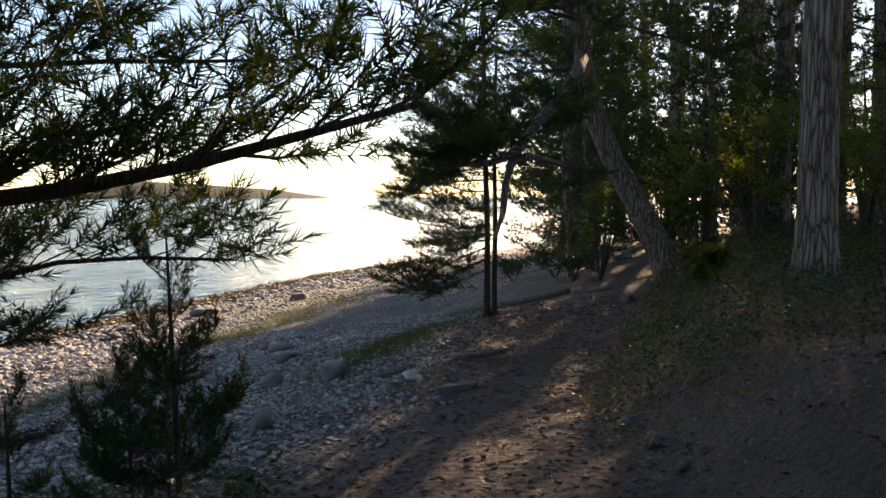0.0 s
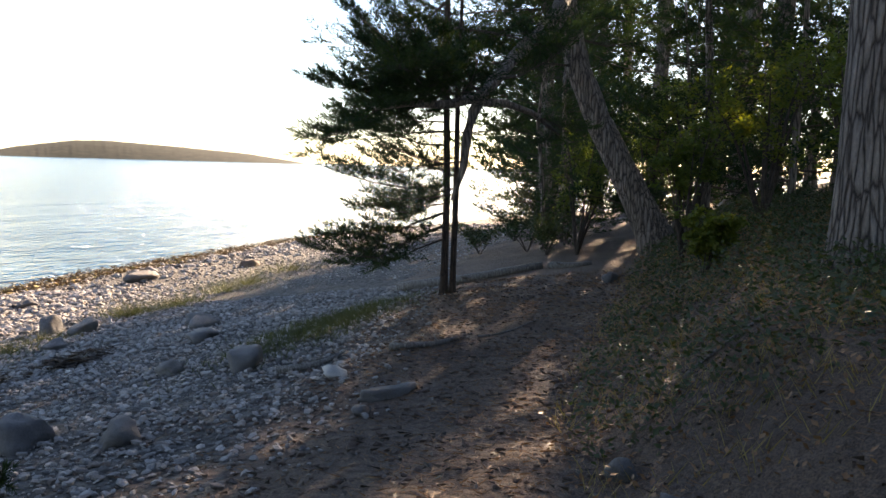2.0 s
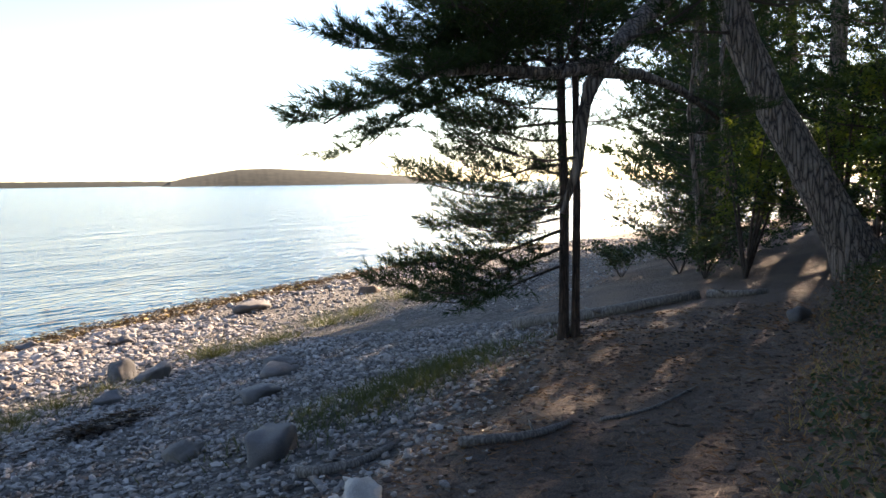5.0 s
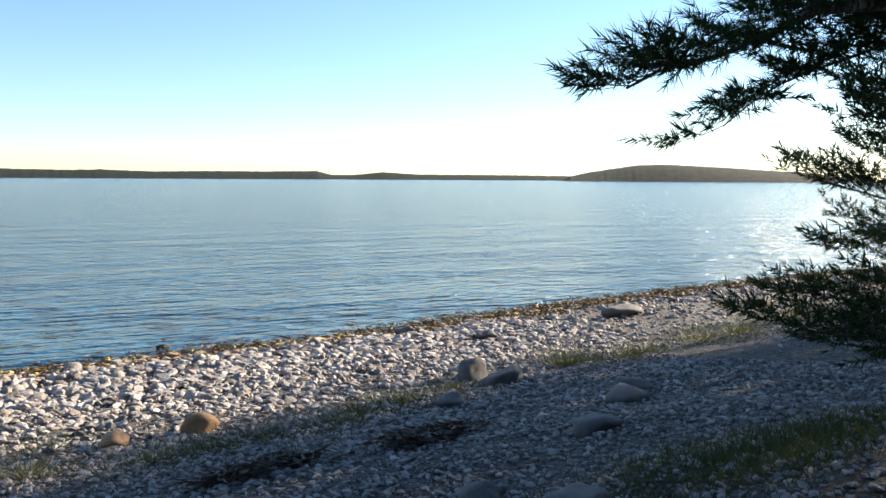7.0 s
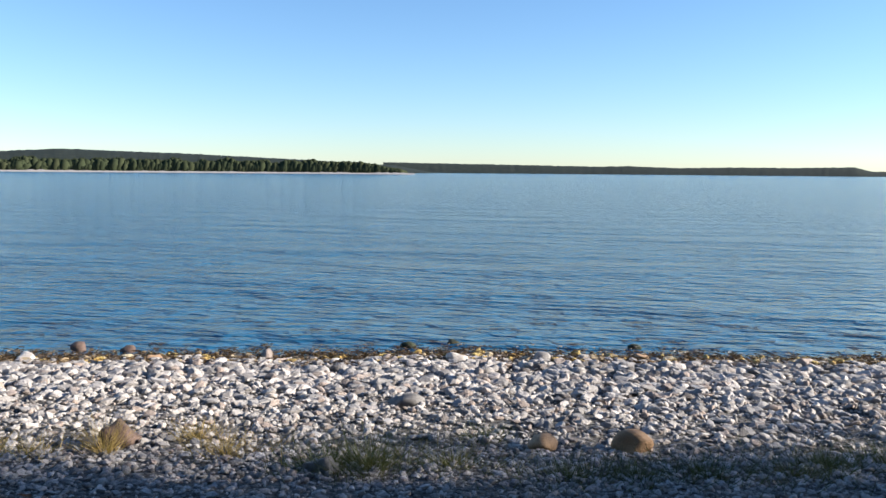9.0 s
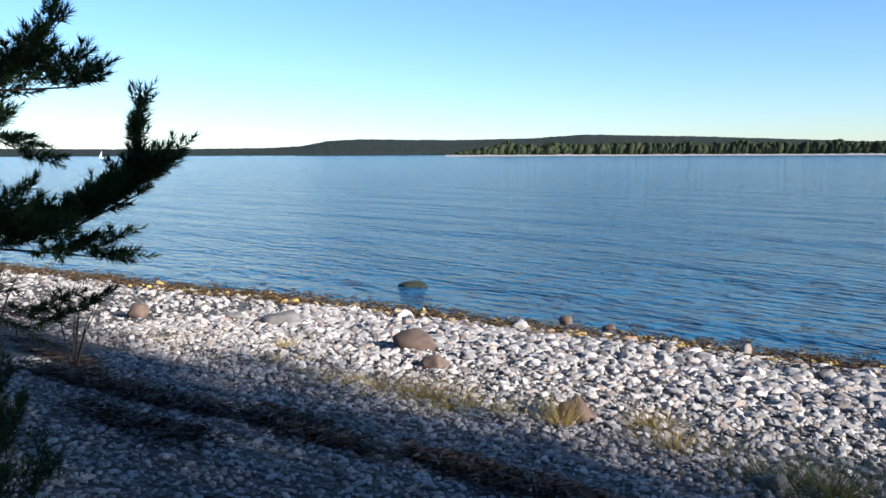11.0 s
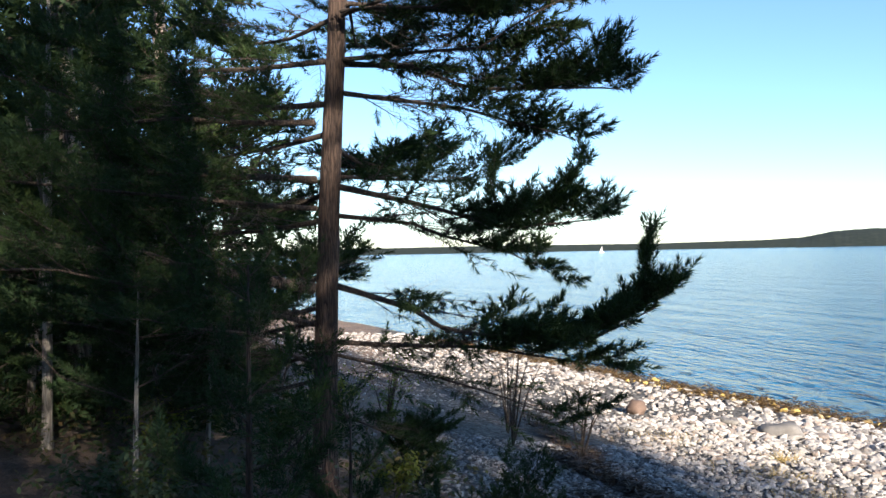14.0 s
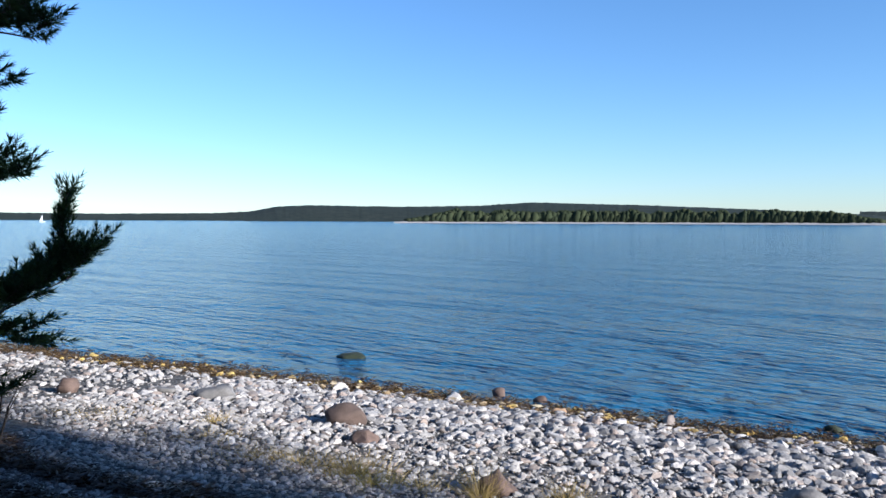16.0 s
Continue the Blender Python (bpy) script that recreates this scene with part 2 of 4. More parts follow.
def tube(verts, faces, pts, radii, n=6, rough=0.0, cap=True):
    """A tapered tube along pts."""
    base = len(verts)
    pts = [Vector(p) for p in pts]
    for i, p in enumerate(pts):
        d = (pts[min(i + 1, len(pts) - 1)] - pts[max(i - 1, 0)]).normalized()
        u = d.cross(Vector((0.31, 0.2, 0.93) if abs(d.z) < 0.9 else (1, 0.1, 0))).normalized()
        v = d.cross(u)
        for k in range(n):
            a = 2 * math.pi * k / n
            r = radii[i] * (1 + rough * noise.noise(p * 6 + Vector((math.cos(a) * 2, math.sin(a) * 2, 0))))
            verts.append(p + (u * math.cos(a) + v * math.sin(a)) * r)
    for i in range(len(pts) - 1):
        for k in range(n):
            a, b = base + i * n + k, base + i * n + (k + 1) % n
            faces.append((a, b, b + n, a + n))
    if cap:
        faces.append(tuple(range(base + (len(pts) - 1) * n, base + len(pts) * n)))


def blades(tips, name, material, flat=False):
    """One mesh of thin triangles: rows of root, direction, length, width."""
    o, d, ln, w = (np.array(c, dtype=float) for c in zip(*tips))
    d = d / np.linalg.norm(d, axis=1)[:, None]
    side = np.cross(d, np.random.normal(size=d.shape))
    if flat:
        side = np.cross(d, np.array([0.0, 0.0, 1.0]))
    side /= np.linalg.norm(side, axis=1)[:, None] + 1e-9
    v = np.empty((len(o) * 3, 3))
    v[0::3], v[1::3], v[2::3] = o - side * w[:, None] / 2, o + side * w[:, None] / 2, o + d * ln[:, None]
    return mesh_of(name, v.tolist(), [(i, i + 1, i + 2) for i in range(0, len(v), 3)], material, False)


# ---- the lie of the land ----
SHORE_X = [-400, -60, -17, -13.5, -10.5, -7.5, -5.3, -2, 0.7, 4.4, 7.3, 10, 13.5, 18, 23, 40, 80, 400]
SHORE_Y = [-60, 2, 10, 10.6, 11.3, 11.8, 12.2, 12.75, 13.2, 13.5, 13.7, 14.2, 14.8, 15.3, 15.8, 15, 6, -60]
RISE_D = [-3000, -60, -20, -3, 0, 1, 2, 3.3, 5, 6.2, 7.4, 8.5, 9, 10, 10.6, 12, 13, 14.5, 17, 25, 60, 3000]
RISE_Z = [-30, -6, -1.9, -0.28, -0.02, 0.09, 0.17, 0.25, 0.4, 0.54, 0.72, 0.92, 0.98, 1.17, 1.27, 1.46, 1.58, 1.66, 1.85, 2.6, 5, 9]
BANK_X = [-60, -6, -3, -1, 0.7, 1.66, 2.6, 3.9, 6.5, 8, 12, 60]
BANK_Y = [-6, -2.4, -1.9, -1.3, -0.25, 0.2, 0.37, 0.5, 0.72, 0.9, 0.6, -4]


def from_shore(x, y):
    return float(np.interp(x, SHORE_X, SHORE_Y)) - y


def behind_bank(x, y):
    return float(np.interp(x, BANK_X, BANK_Y)) - y


def land(x, y):
    z = float(np.interp(from_shore(x, y), RISE_D, RISE_Z))
    b = max(0.0, min(1.0, behind_bank(x, y) / 1.3))
    z += 0.6 * b * b * (3 - 2 * b)
    if x > 4:
        z += 0.035 * min(x - 4, 6) * max(0.0, min(1.0, (from_shore(x, y) - 9) / 4))
    return z


def ground_z(x, y):
    if abs(x) > 60 or abs(y) > 60:
        return land(x, y)
    z = land(x, y) + 0.05 * noise.noise((x * 0.5, y * 0.5, 3)) + 0.022 * noise.noise((x * 1.9, y * 1.9, 7))
    z += 0.12 * math.exp(-((x - 6.2) ** 2 / 1.6 + (y - 2.6) ** 2 / 1.2))
    dx, dy = x - 3.45, y - 1.9
    return z + 0.10 * math.exp(-(dx * dx / 0.7 + dy * dy / 0.16))


def litter(x, y):
    """Share of needle litter: none on the pebbles, all on the path and in the wood."""
    d = from_shore(x, y)
    v = (d - 11.0 + (0.25 * (x - 2) if x > 2 else 0.35 * (2 - x) if x < 0 else 0)) / 1.2
    return max(0.0, min(1.0, v))


def spread(lo, hi, near_lo, near_hi, step):
    out, p, s = [], near_lo, step
    while p > lo:
        s *= 1.35
        p -= s
        out.append(max(p, lo))
    out = out[::-1] + [near_lo + step * i for i in range(int((near_hi - near_lo) / step) + 1)]
    p, s = out[-1], step
    while p < hi:
        s *= 1.35
        p += s
        out.append(min(p, hi))
    return out


def build_ground():
    xs, ys = spread(-2800, 2800, -14, 18, 0.2), spread(-2800, 2800, -5, 15.5, 0.2)
    verts = [(x, y, ground_z(x, y)) for y in ys for x in xs]
    w = len(xs)
    faces = [(j * w + i, j * w + i + 1, (j + 1) * w + i + 1, (j + 1) * w + i) for j in range(len(ys) - 1) for i in range(w - 1)]
    me = mesh_of("ground", verts, faces, M_GROUND)
    a = me.attributes.new("litter", "FLOAT", "POINT")
    a.data.foreach_set("value", [litter(x, y) for y in ys for x in xs])
    return tagged(new("ground", me), "pebble beach rising to a needle-strewn forest path", "ground", kind="structure")


def build_water():
    xs, ys = spread(-2800, 2800, -30, 30, 10), spread(-100, 2800, 0, 30, 10)
    w = len(xs)
    me = mesh_of("water", [(x, y, 0) for y in ys for x in xs], [(j * w + i, j * w + i + 1, (j + 1) * w + i + 1, (j + 1) * w + i) for j in range(len(ys) - 1) for i in range(w - 1)], M_WATER)
    return tagged(new("water", me), "calm blue sea with small ripples", "water", kind="structure")


GROUND = build_ground()
build_water()


# ---- far shores ----
def ridge(az0, az1, dist, profile, depth, name, label):
    """A wooded shore between two bearings; profile: share of the way and height in degrees of view."""
    rnd = random.Random(int(az0 * 7))
    verts, faces, n, rows = [], [], int((az1 - az0) * 14) + 2, 6
    for i in range(n):
        s = i / (n - 1)
        a = radians(az0 + (az1 - az0) * s)
        h = math.tan(radians(float(np.interp(s, [p for p, _ in profile], [q for _, q in profile])) * 1.12)) * dist
        for k in range(rows):
            f = k / (rows - 1)
            d = dist + depth * f
            z = -2 + (h + 2) * (0, 0.35, 0.62, 0.86, 1.0, 0.9)[k]
            z += (0 if k == 0 else 1) * min(1, h / 12) * dist * 0.0005 * (noise.noise((i * 0.23, k * 1.7, az0)) + 0.5 * noise.noise((i * 0.8, k * 2.3, az0)) + 0.12 * rnd.uniform(-1, 1))
            verts.append((d * math.cos(a), d * math.sin(a), z))
    for i in range(n - 1):
        for k in range(rows - 1):
            a = i * rows + k
            faces.append((a, a + rows, a + rows + 1, a + 1))
    return tagged(new(name, mesh_of(name, verts, faces, M_HILL)), label, "far shore", kind="structure")


ridge(31.9, 51.9, 1350, [(0, 0.0), (0.03, 0.12), (0.2, 0.6), (0.45, 0.95), (0.65, 1.18), (0.75, 1.12), (0.9, 0.65), (0.97, 0.35), (1, 0.0)], 220, "backdrop", "long low wooded island across the water")
ridge(50.0, 100.0, 2300, [(0, 0.28), (0.1, 0.34), (0.24, 0.36), (0.29, 0.5), (0.33, 0.3), (0.36, 0.3), (0.38, 0.55), (0.45, 0.5), (0.52, 0.5), (0.6, 0.45), (0.66, 0.55), (0.7, 0.5), (0.85, 0.6), (1, 0.68)], 200, "backdrop", "distant dark wooded coast on the horizon")
ridge(96.5, 141.0, 1500, [(0, 0.05), (0.06, 0.55), (0.2, 0.9), (0.38, 1.25), (0.55, 1.45), (0.63, 1.2), (0.75, 1.1), (0.9, 1.18), (0.95, 1.05), (1, 0.6)], 350, "backdrop", "wooded headland with a rounded hill")
ridge(138.0, 185.0, 2000, [(0, 0.75), (0.1, 0.5), (0.25, 0.42), (0.5, 0.48), (1, 0.4)], 200, "backdrop", "low pale coast beyond the bay")


def far_woods(az0, az1, dist, count, seed):
    """Single crowns on the nearer headland."""
    rnd = random.Random(seed)
    verts, faces = [], []
    for _ in range(count):
        a = radians(rnd.uniform(az0, az1))
        d = dist + rnd.random() ** 1.5 * 90
        h, r = rnd.uniform(7.5, 11.5) * dist / 760, rnd.uniform(2.4, 5.2) * dist / 760
        h *= 1.0 + 0.35 * noise.noise((math.degrees(a) * 0.9, 4, 1)) + 0.2 * noise.noise((math.degrees(a) * 3.1, 8, 1))
        h *= min(1.0, 0.35 + (math.degrees(a) - az0) / 5, 0.3 + (az1 - math.degrees(a)) / 4)
        x, y = d * math.cos(a), d * math.sin(a)
        b0 = len(verts)
        for z, q in ((0.0, 0.7), (0.4, 1.0), (0.8, 0.7)):
            for k in range(5):
                t = 2 * math.pi * k / 5 + z * 3
                verts.append((x + math.cos(t) * r * q * rnd.uniform(0.7, 1.2), y + math.sin(t) * r * q * rnd.uniform(0.7, 1.2), 1 + h * z * rnd.uniform(0.9, 1.1)))
        verts.append((x, y, 1 + h))
        for q in range(2):
            for k in range(5):
                i, j = b0 + q * 5 + k, b0 + q * 5 + (k + 1) % 5
                faces.append((i, j, j + 5, i + 5))
        for k in range(5):
            faces.append((b0 + 10 + k, b0 + 10 + (k + 1) % 5, b0 + 15))
    return tagged(new("far_woods", mesh_of("far_woods", verts, faces, M_FAR)), "dark pine wood on a rocky headland", "woods", kind="stuff")


far_woods(98.5, 129.5, 800, 6500, 4)


def shore_rocks(az0, az1, dist):
    verts, faces, n = [], [], 160
    for i in range(n):
        a = radians(az0 + (az1 - az0) * i / (n - 1))
        h = 1.3 + 1.4 * abs(noise.noise((i * 0.37, 2, 5)))
        for d, z in ((-6, -0.5), (-3, h * 0.6), (6, h)):
            verts.append(((dist + d) * math.cos(a), (dist + d) * math.sin(a), z))
    for i in range(n - 1):
        for k in range(2):
            faces.append((i * 3 + k, i * 3 + 3 + k, i * 3 + 4 + k, i * 3 + 1 + k))
    return tagged(new("backdrop", mesh_of("shore_rocks", verts, faces, M_STONE)), "pale bare rocks along the far waterline", "far shore", kind="structure")


shore_rocks(97.7, 130.5, 790)


# ---- stones ----
ICO = {}


def ico(level):
    if level not in ICO:
        bm = bmesh.new()
        bmesh.ops.create_icosphere(bm, subdivisions=level, radius=1)
        ICO[level] = (np.array([v.co[:] for v in bm.verts]), [tuple(v.index for v in f.verts) for f in bm.faces])
        bm.free()
    return ICO[level]


def stone_shape(rnd, level, rough=0.4, blocky=0.35):
    """A worn stone of radius about 1: a sphere cut by a few soft planes and dented."""
    v, f = ico(level)
    v = v.copy()
    for _ in range(rnd.randint(5, 9)):
        d = np.array([rnd.gauss(0, 1) for _ in range(3)])
        d /= np.linalg.norm(d)
        lim = rnd.uniform(0.5, 0.85)
        over = np.maximum(0, v @ d - lim)
        v -= np.outer(over * (0.6 + blocky), d)
    off = rnd.uniform(0, 50)
    k = np.array([1 + rough * noise.noise(Vector(p) * 1.4 + Vector((off, off, 0))) for p in v.tolist()])
    return v * k[:, None], f


def turn(rnd, tilt=0.35):
    return np.array(Euler((rnd.uniform(-tilt, tilt), rnd.uniform(-tilt, tilt), rnd.uniform(0, 6.283))).to_matrix())


def boulder(x, y, sx, sy, sz, material, label, level=3, yaw=0.0, sink=0.35, seed=None, z=None):
    rnd = random.Random(seed if seed is not None else int(x * 131 + y * 17))
    v, f = stone_shape(rnd, level, 0.3, 0.35)
    v = v * np.array([sx, sy, sz]) / 2
    fine = np.array([0.02 * noise.noise(Vector(p) * 14) for p in v.tolist()])
    v = v * (1 + fine[:, None] / max(0.12, sz))
    me = mesh_of("boulder", v.tolist(), f, material)
    ob = new("boulder", me)
    ob.matrix_basis = pose(x, y, (ground_z(x, y) if z is None else z) + sz * (0.5 - sink), 0, 0, yaw)
    return tagged(ob, label, "boulder", "boulders on the beach")


def scatter(name, label, spots, level, material, seed, protos=10):
    """Joined stones: rows of x, y, z, size."""
    rnd = random.Random(seed)
    shapes = [stone_shape(rnd, level)[0] for _ in range(protos)]
    f0 = np.array(ico(level)[1])
    allv, allf, n = [], [], len(ico(level)[0])
    for i, (x, y, z, s) in enumerate(spots):
        v = shapes[rnd.randrange(protos)] * np.array([rnd.uniform(0.75, 1.35), rnd.uniform(0.65, 1.0), rnd.uniform(0.38, 0.7)]) * s / 2
        allv.append(v @ turn(rnd).T + (x, y, z + s * 0.12))
        allf.append(f0 + i * n)
    me = mesh_of(name, np.concatenate(allv).tolist(), np.concatenate(allf).tolist(), material, False)
    return tagged(new(name, me), label, "stones", kind="stuff")


def stone_size(d, rnd):
    big = float(np.interp(d, [0, 1.5, 3.5, 5.5, 7, 12], [0.15, 0.16, 0.105, 0.070, 0.054, 0.048]))
    return big * rnd.choice((0.35, 0.42, 0.5, 0.55, 0.65, 0.8, 1.0, 1.45))


def beach_spots(seed, x0, x1, d0, d1, per_metre, keep=None):
    rnd = random.Random(seed)
    out = []
    for _ in range(int((x1 - x0) * (d1 - d0) * per_metre)):
        x = rnd.uniform(x0, x1)
        d = rnd.uniform(d0, d1)
        y = float(np.interp(x, SHORE_X, SHORE_Y)) - d
        if keep and not keep(x, y, rnd):
            continue
        out.append((x, y, ground_z(x, y), stone_size(d, rnd)))
    return out


def open_pebbles(x, y, rnd):
    return rnd.random() > litter(x, y) * 1.15


LIT_NEAR = beach_spots(11, -9, 10, 0.3, 5.6, 260)
SLOPE = beach_spots(12, -7, 9, 5.4, 12.2, 480, open_pebbles)
FAR_E = beach_spots(13, 10, 34, 0.3, 10.0, 45)
FAR_W = beach_spots(14, -26, -9, 0.3, 9.0, 50)


def nearest_first(spots, x0, x1, y0, y1, count):
    inside = [p for p in spots if x0 < p[0] < x1 and y0 < p[1] < y1]
    inside.sort(key=lambda p: -p[3])
    chosen = inside[:count]
    marks = set(chosen)
    return chosen, [p for p in spots if p not in marks]


SINGLE_A, LIT_NEAR = nearest_first(LIT_NEAR, -4.5, 5.5, 7.0, 13.5, 190)
SINGLE_B, SLOPE = nearest_first(SLOPE, -1.5, 5.0, 2.8, 7.0, 110)

scatter("beach_stones", "sunlit pale grey and pinkish beach cobbles", [p for p in LIT_NEAR if p[3] > 0.11], 2, M_STONE, 21)
scatter("beach_stones", "smaller sunlit pebbles between the cobbles", [p for p in LIT_NEAR if p[3] <= 0.11], 1, M_STONE, 27, 16)
scatter("beach_pebbles", "small grey pebbles on the shaded beach slope", SLOPE, 1, M_STONE, 22, 16)
scatter("beach_stones", "cobbles on the far stretch of beach", FAR_E, 1, M_STONE, 23, 14)
scatter("beach_stones", "pale cobbles beyond the pine", FAR_W, 1, M_STONE, 24, 14)

# ---- named boulders ----
boulder(2.42, 1.50, 0.44, 0.24, 0.14, M_BOULDER, "bluish grey boulder at the edge of the path", 3, -20, 0.4)
boulder(2.74, 2.08, 0.30, 0.17, 0.12, M_WHITE, "pale flat stone beside the rusty needle patch", 3, 30)
boulder(2.0, 1.48, 0.17, 0.12, 0.10, M_BOULDER, "small grey stone beside the path", 2, 0)
boulder(3.45, 3.38, 0.46, 0.36, 0.34, M_BOULDER, "rounded dark boulder on the pebble slope", 3, 30)
boulder(3.45, 4.12, 0.32, 0.24, 0.17, M_BOULDER, "grey boulder half sunk in pebbles", 3, 10)
boulder(1.40, 2.75, 0.32, 0.25, 0.21, M_BOULDER, "grey boulder on the pebble slope", 3, 20)
boulder(1.28, 3.42, 0.42, 0.38, 0.30, M_BOULDER, "large rounded grey boulder on the pebble slope", 3, 60)
boulder(5.15, 7.38, 0.44, 0.32, 0.22, M_BOULDER, "dark boulder at the edge of the shade", 3, 0)
boulder(6.15, 8.62, 0.50, 0.42, 0.42, M_BOULDER, "angular boulder in the beach grass", 3, 50)
boulder(6.28, 8.10, 0.60, 0.40, 0.30, M_BOULDER, "low angular boulder in the beach grass", 3, 20)
boulder(6.35, 6.15, 0.62, 0.40, 0.20, M_BOULDER, "flat grey boulder in the shade", 3, 20)
boulder(6.75, 6.55, 0.55, 0.35, 0.18, M_BOULDER, "flat grey boulder in the shade", 3, -10)
boulder(5.10, 5.12, 0.50, 0.34, 0.22, M_BOULDER, "greenish grey boulder on the slope", 3, 10)
boulder(2.74, 8.0, 0.38, 0.30, 0.30, M_TAN, "ochre brown boulder in the sun", 3, 0)
boulder(2.03, 7.98, 0.30, 0.26, 0.20, M_TAN, "low tan boulder in the sun", 3, 0)
boulder(8.3, 11.55, 0.52, 0.28, 0.22, M_BOULDER, "flat grey block near the waterline", 3, 5)
boulder(0.58, 9.7, 0.48, 0.30, 0.22, M_BOULDER, "dark grey boulder among pale cobbles", 3, 10)
boulder(0.30, 7.1, 0.28, 0.24, 0.20, M_BOULDER, "bluish grey stone by the dry grass", 3, 0)
boulder(-1.62, 7.72, 0.46, 0.36, 0.36, M_BROWN, "grey brown boulder with dry grass in front", 3, 15)
boulder(-5.05, 9.2, 0.58, 0.42, 0.42, M_BROWN, "dark reddish brown boulder on pale cobbles", 3, 20)
boulder(-4.08, 8.55, 0.50, 0.34, 0.24, M_BROWN, "flat olive brown boulder on pale cobbles", 3, -20)
boulder(-9.7, 7.9, 0.40, 0.34, 0.34, M_BROWN, "dark boulder on the sunlit beach", 3, 10)
boulder(-8.66, 8.9, 0.40, 0.30, 0.2, M_BOULDER, "grey boulder on the sunlit beach", 3, 10)
boulder(-7.78, 9.2, 0.60, 0.40, 0.30, M_BOULDER, "rounded grey boulder on the sunlit beach", 3, 40)
boulder(-9.6, 14.1, 0.72, 0.5, 0.24, M_ALGAE, "green weed-covered rock standing in the water", 3, 0, z=-0.02, sink=0.5, seed=8)
boulder(11.9, 12.3, 0.9, 0.5, 0.34, M_BOULDER, "flat boulder on the far cobbles", 3, 0)
boulder(15.0, 11.6, 0.7, 0.5, 0.4, M_BROWN, "dark boulder on the far cobbles", 3, 0)
boulder(1.12, -0.22, 0.17, 0.15, 0.14, M_BOULDER, "greenish grey stone on the path edge", 3, 30)
boulder(0.75, -0.45, 0.17, 0.13, 0.12, M_BOULDER, "bluish grey stone on the bank", 3, 70)
boulder(0.45, -0.62, 0.11, 0.09, 0.07, M_BOULDER, "small stone on the bank", 2, 0)
boulder(7.15, 1.0, 0.26, 0.20, 0.18, M_BOULDER, "grey stone beside the path under the trees", 3, 0)
for x, y, s, mat in ((-5.3, 12.0, 0.42, M_WHITE), (-1.9, 12.6, 0.4, M_STONE), (0.9, 12.6, 0.42, M_WHITE), (3.6, 13.3, 0.34, M_TAN), (-3.4, 12.1, 0.3, M_TAN), (7.6, 13.2, 0.45, M_BOULDER), (2.1, 12.7, 0.38, M_STONE), (-7.2, 11.3, 0.36, M_WHITE), (5.8, 12.9, 0.36, M_STONE)):
    boulder(x, y, s, s * 0.8, s * 0.65, mat, "rounded stone by the wrack at the waterline", 3, x * 40)
for x, y, s in ((0.7, 14.2, 0.22), (0.0, 13.8, 0.26), (3.6, 14.2, 0.24), (-4.2, 12.9, 0.3), (-5.0, 12.9, 0.34)):
    boulder(x, y, s, s * 0.8, s * 0.6, M_ALGAE if s < 0.28 else M_BROWN, "wet dark stone in the shallows", 2, x * 50, z=-0.02, sink=0.3)


# ---- seaweed ----
def weed(name, label, spots, material, length, up=0.25, lift=0.06):
    """Wrack: short curled straps lying on one another."""
    rnd = random.Random(len(spots))
    rows = []
    for x, y, z, s in spots:
        for _ in range(9):
            a = rnd.uniform(0, 6.283)
            rows.append(((x + rnd.uniform(-s, s), y + rnd.uniform(-s, s) * 0.7, z + rnd.uniform(0.0, lift)), (math.cos(a), math.sin(a), rnd.uniform(-0.05 if up > 0.01 else 0, up)), length * rnd.uniform(0.5, 1.2), rnd.uniform(0.010, 0.024)))
    return tagged(new(name, blades(rows, name, material, lift < 0.01)), label, "seaweed", kind="stuff")


rw = random.Random(5)
band = []
for _ in range(9500):
    x = rw.uniform(-24, 32)
    d = rw.gauss(0.2, 0.32) + 0.25 * noise.noise((x * 0.6, 1, 1))
    y = float(np.interp(x, SHORE_X, SHORE_Y)) - d
    band.append((x, y, max(0.0, ground_z(x, y)) + 0.02, 0.07))
weed("seaweed", "brown and yellow bladder wrack along the waterline", band, M_WRACK, 0.085)
floating = []
for _ in range(80):
    x, d = rw.uniform(-16, 16), -rw.random() ** 1.6 * 3.2 - 0.25
    y = float(np.interp(x, SHORE_X, SHORE_Y)) - d
    for _ in range(rw.randint(2, 9)):
        floating.append((x + rw.gauss(0, 0.2), y + rw.gauss(0, 0.05), 0.003, 0.06))
weed("floating_seaweed", "dark seaweed tips breaking the surface of the shallows", floating, M_WRACK_DARK, 0.10, 0.001, 0.004)
stained = [(x, y, ground_z(x, y) + 0.035, s * rw.uniform(0.55, 0.95)) for x, y, z, s in beach_spots(15, -14, 16, -0.2, 0.7, 44)]
scatter("weed_stained_stones", "wet yellow and brown stones in the wrack line", stained, 2, M_WRACKSTONE, 25)


def heap(x0, y0, x1, y1, n, wide):
    r = random.Random(int(x0 * 77 + y0))
    out = []
    for _ in range(n):
        s = r.random()
        x, y = x0 + (x1 - x0) * s + r.gauss(0, wide), y0 + (y1 - y0) * s + r.gauss(0, wide * 0.6)
        out.append((x, y, ground_z(x, y) + 0.03, 0.08))
    return out


for x0, y0, x1, y1, n in ((4.4, 6.1, 3.7, 5.8, 170), (3.0, 5.8, 2.3, 5.7, 130), (0.3, 5.5, -1.6, 5.5, 380), (-1.9, 5.3, -3.2, 5.4, 260), (-3.4, 5.2, -5.8, 4.8, 380), (-5.6, 5.2, -8.2, 5.6, 240), (1.6, 5.4, 0.6, 5.3, 150), (-2.6, 4.5, -4.0, 4.3, 160)):
    weed("dried_seaweed", "line of dried black seaweed and twigs on the pebbles", heap(x0, y0, x1, y1, n, 0.13), M_WRACK_DARK, 0.11)


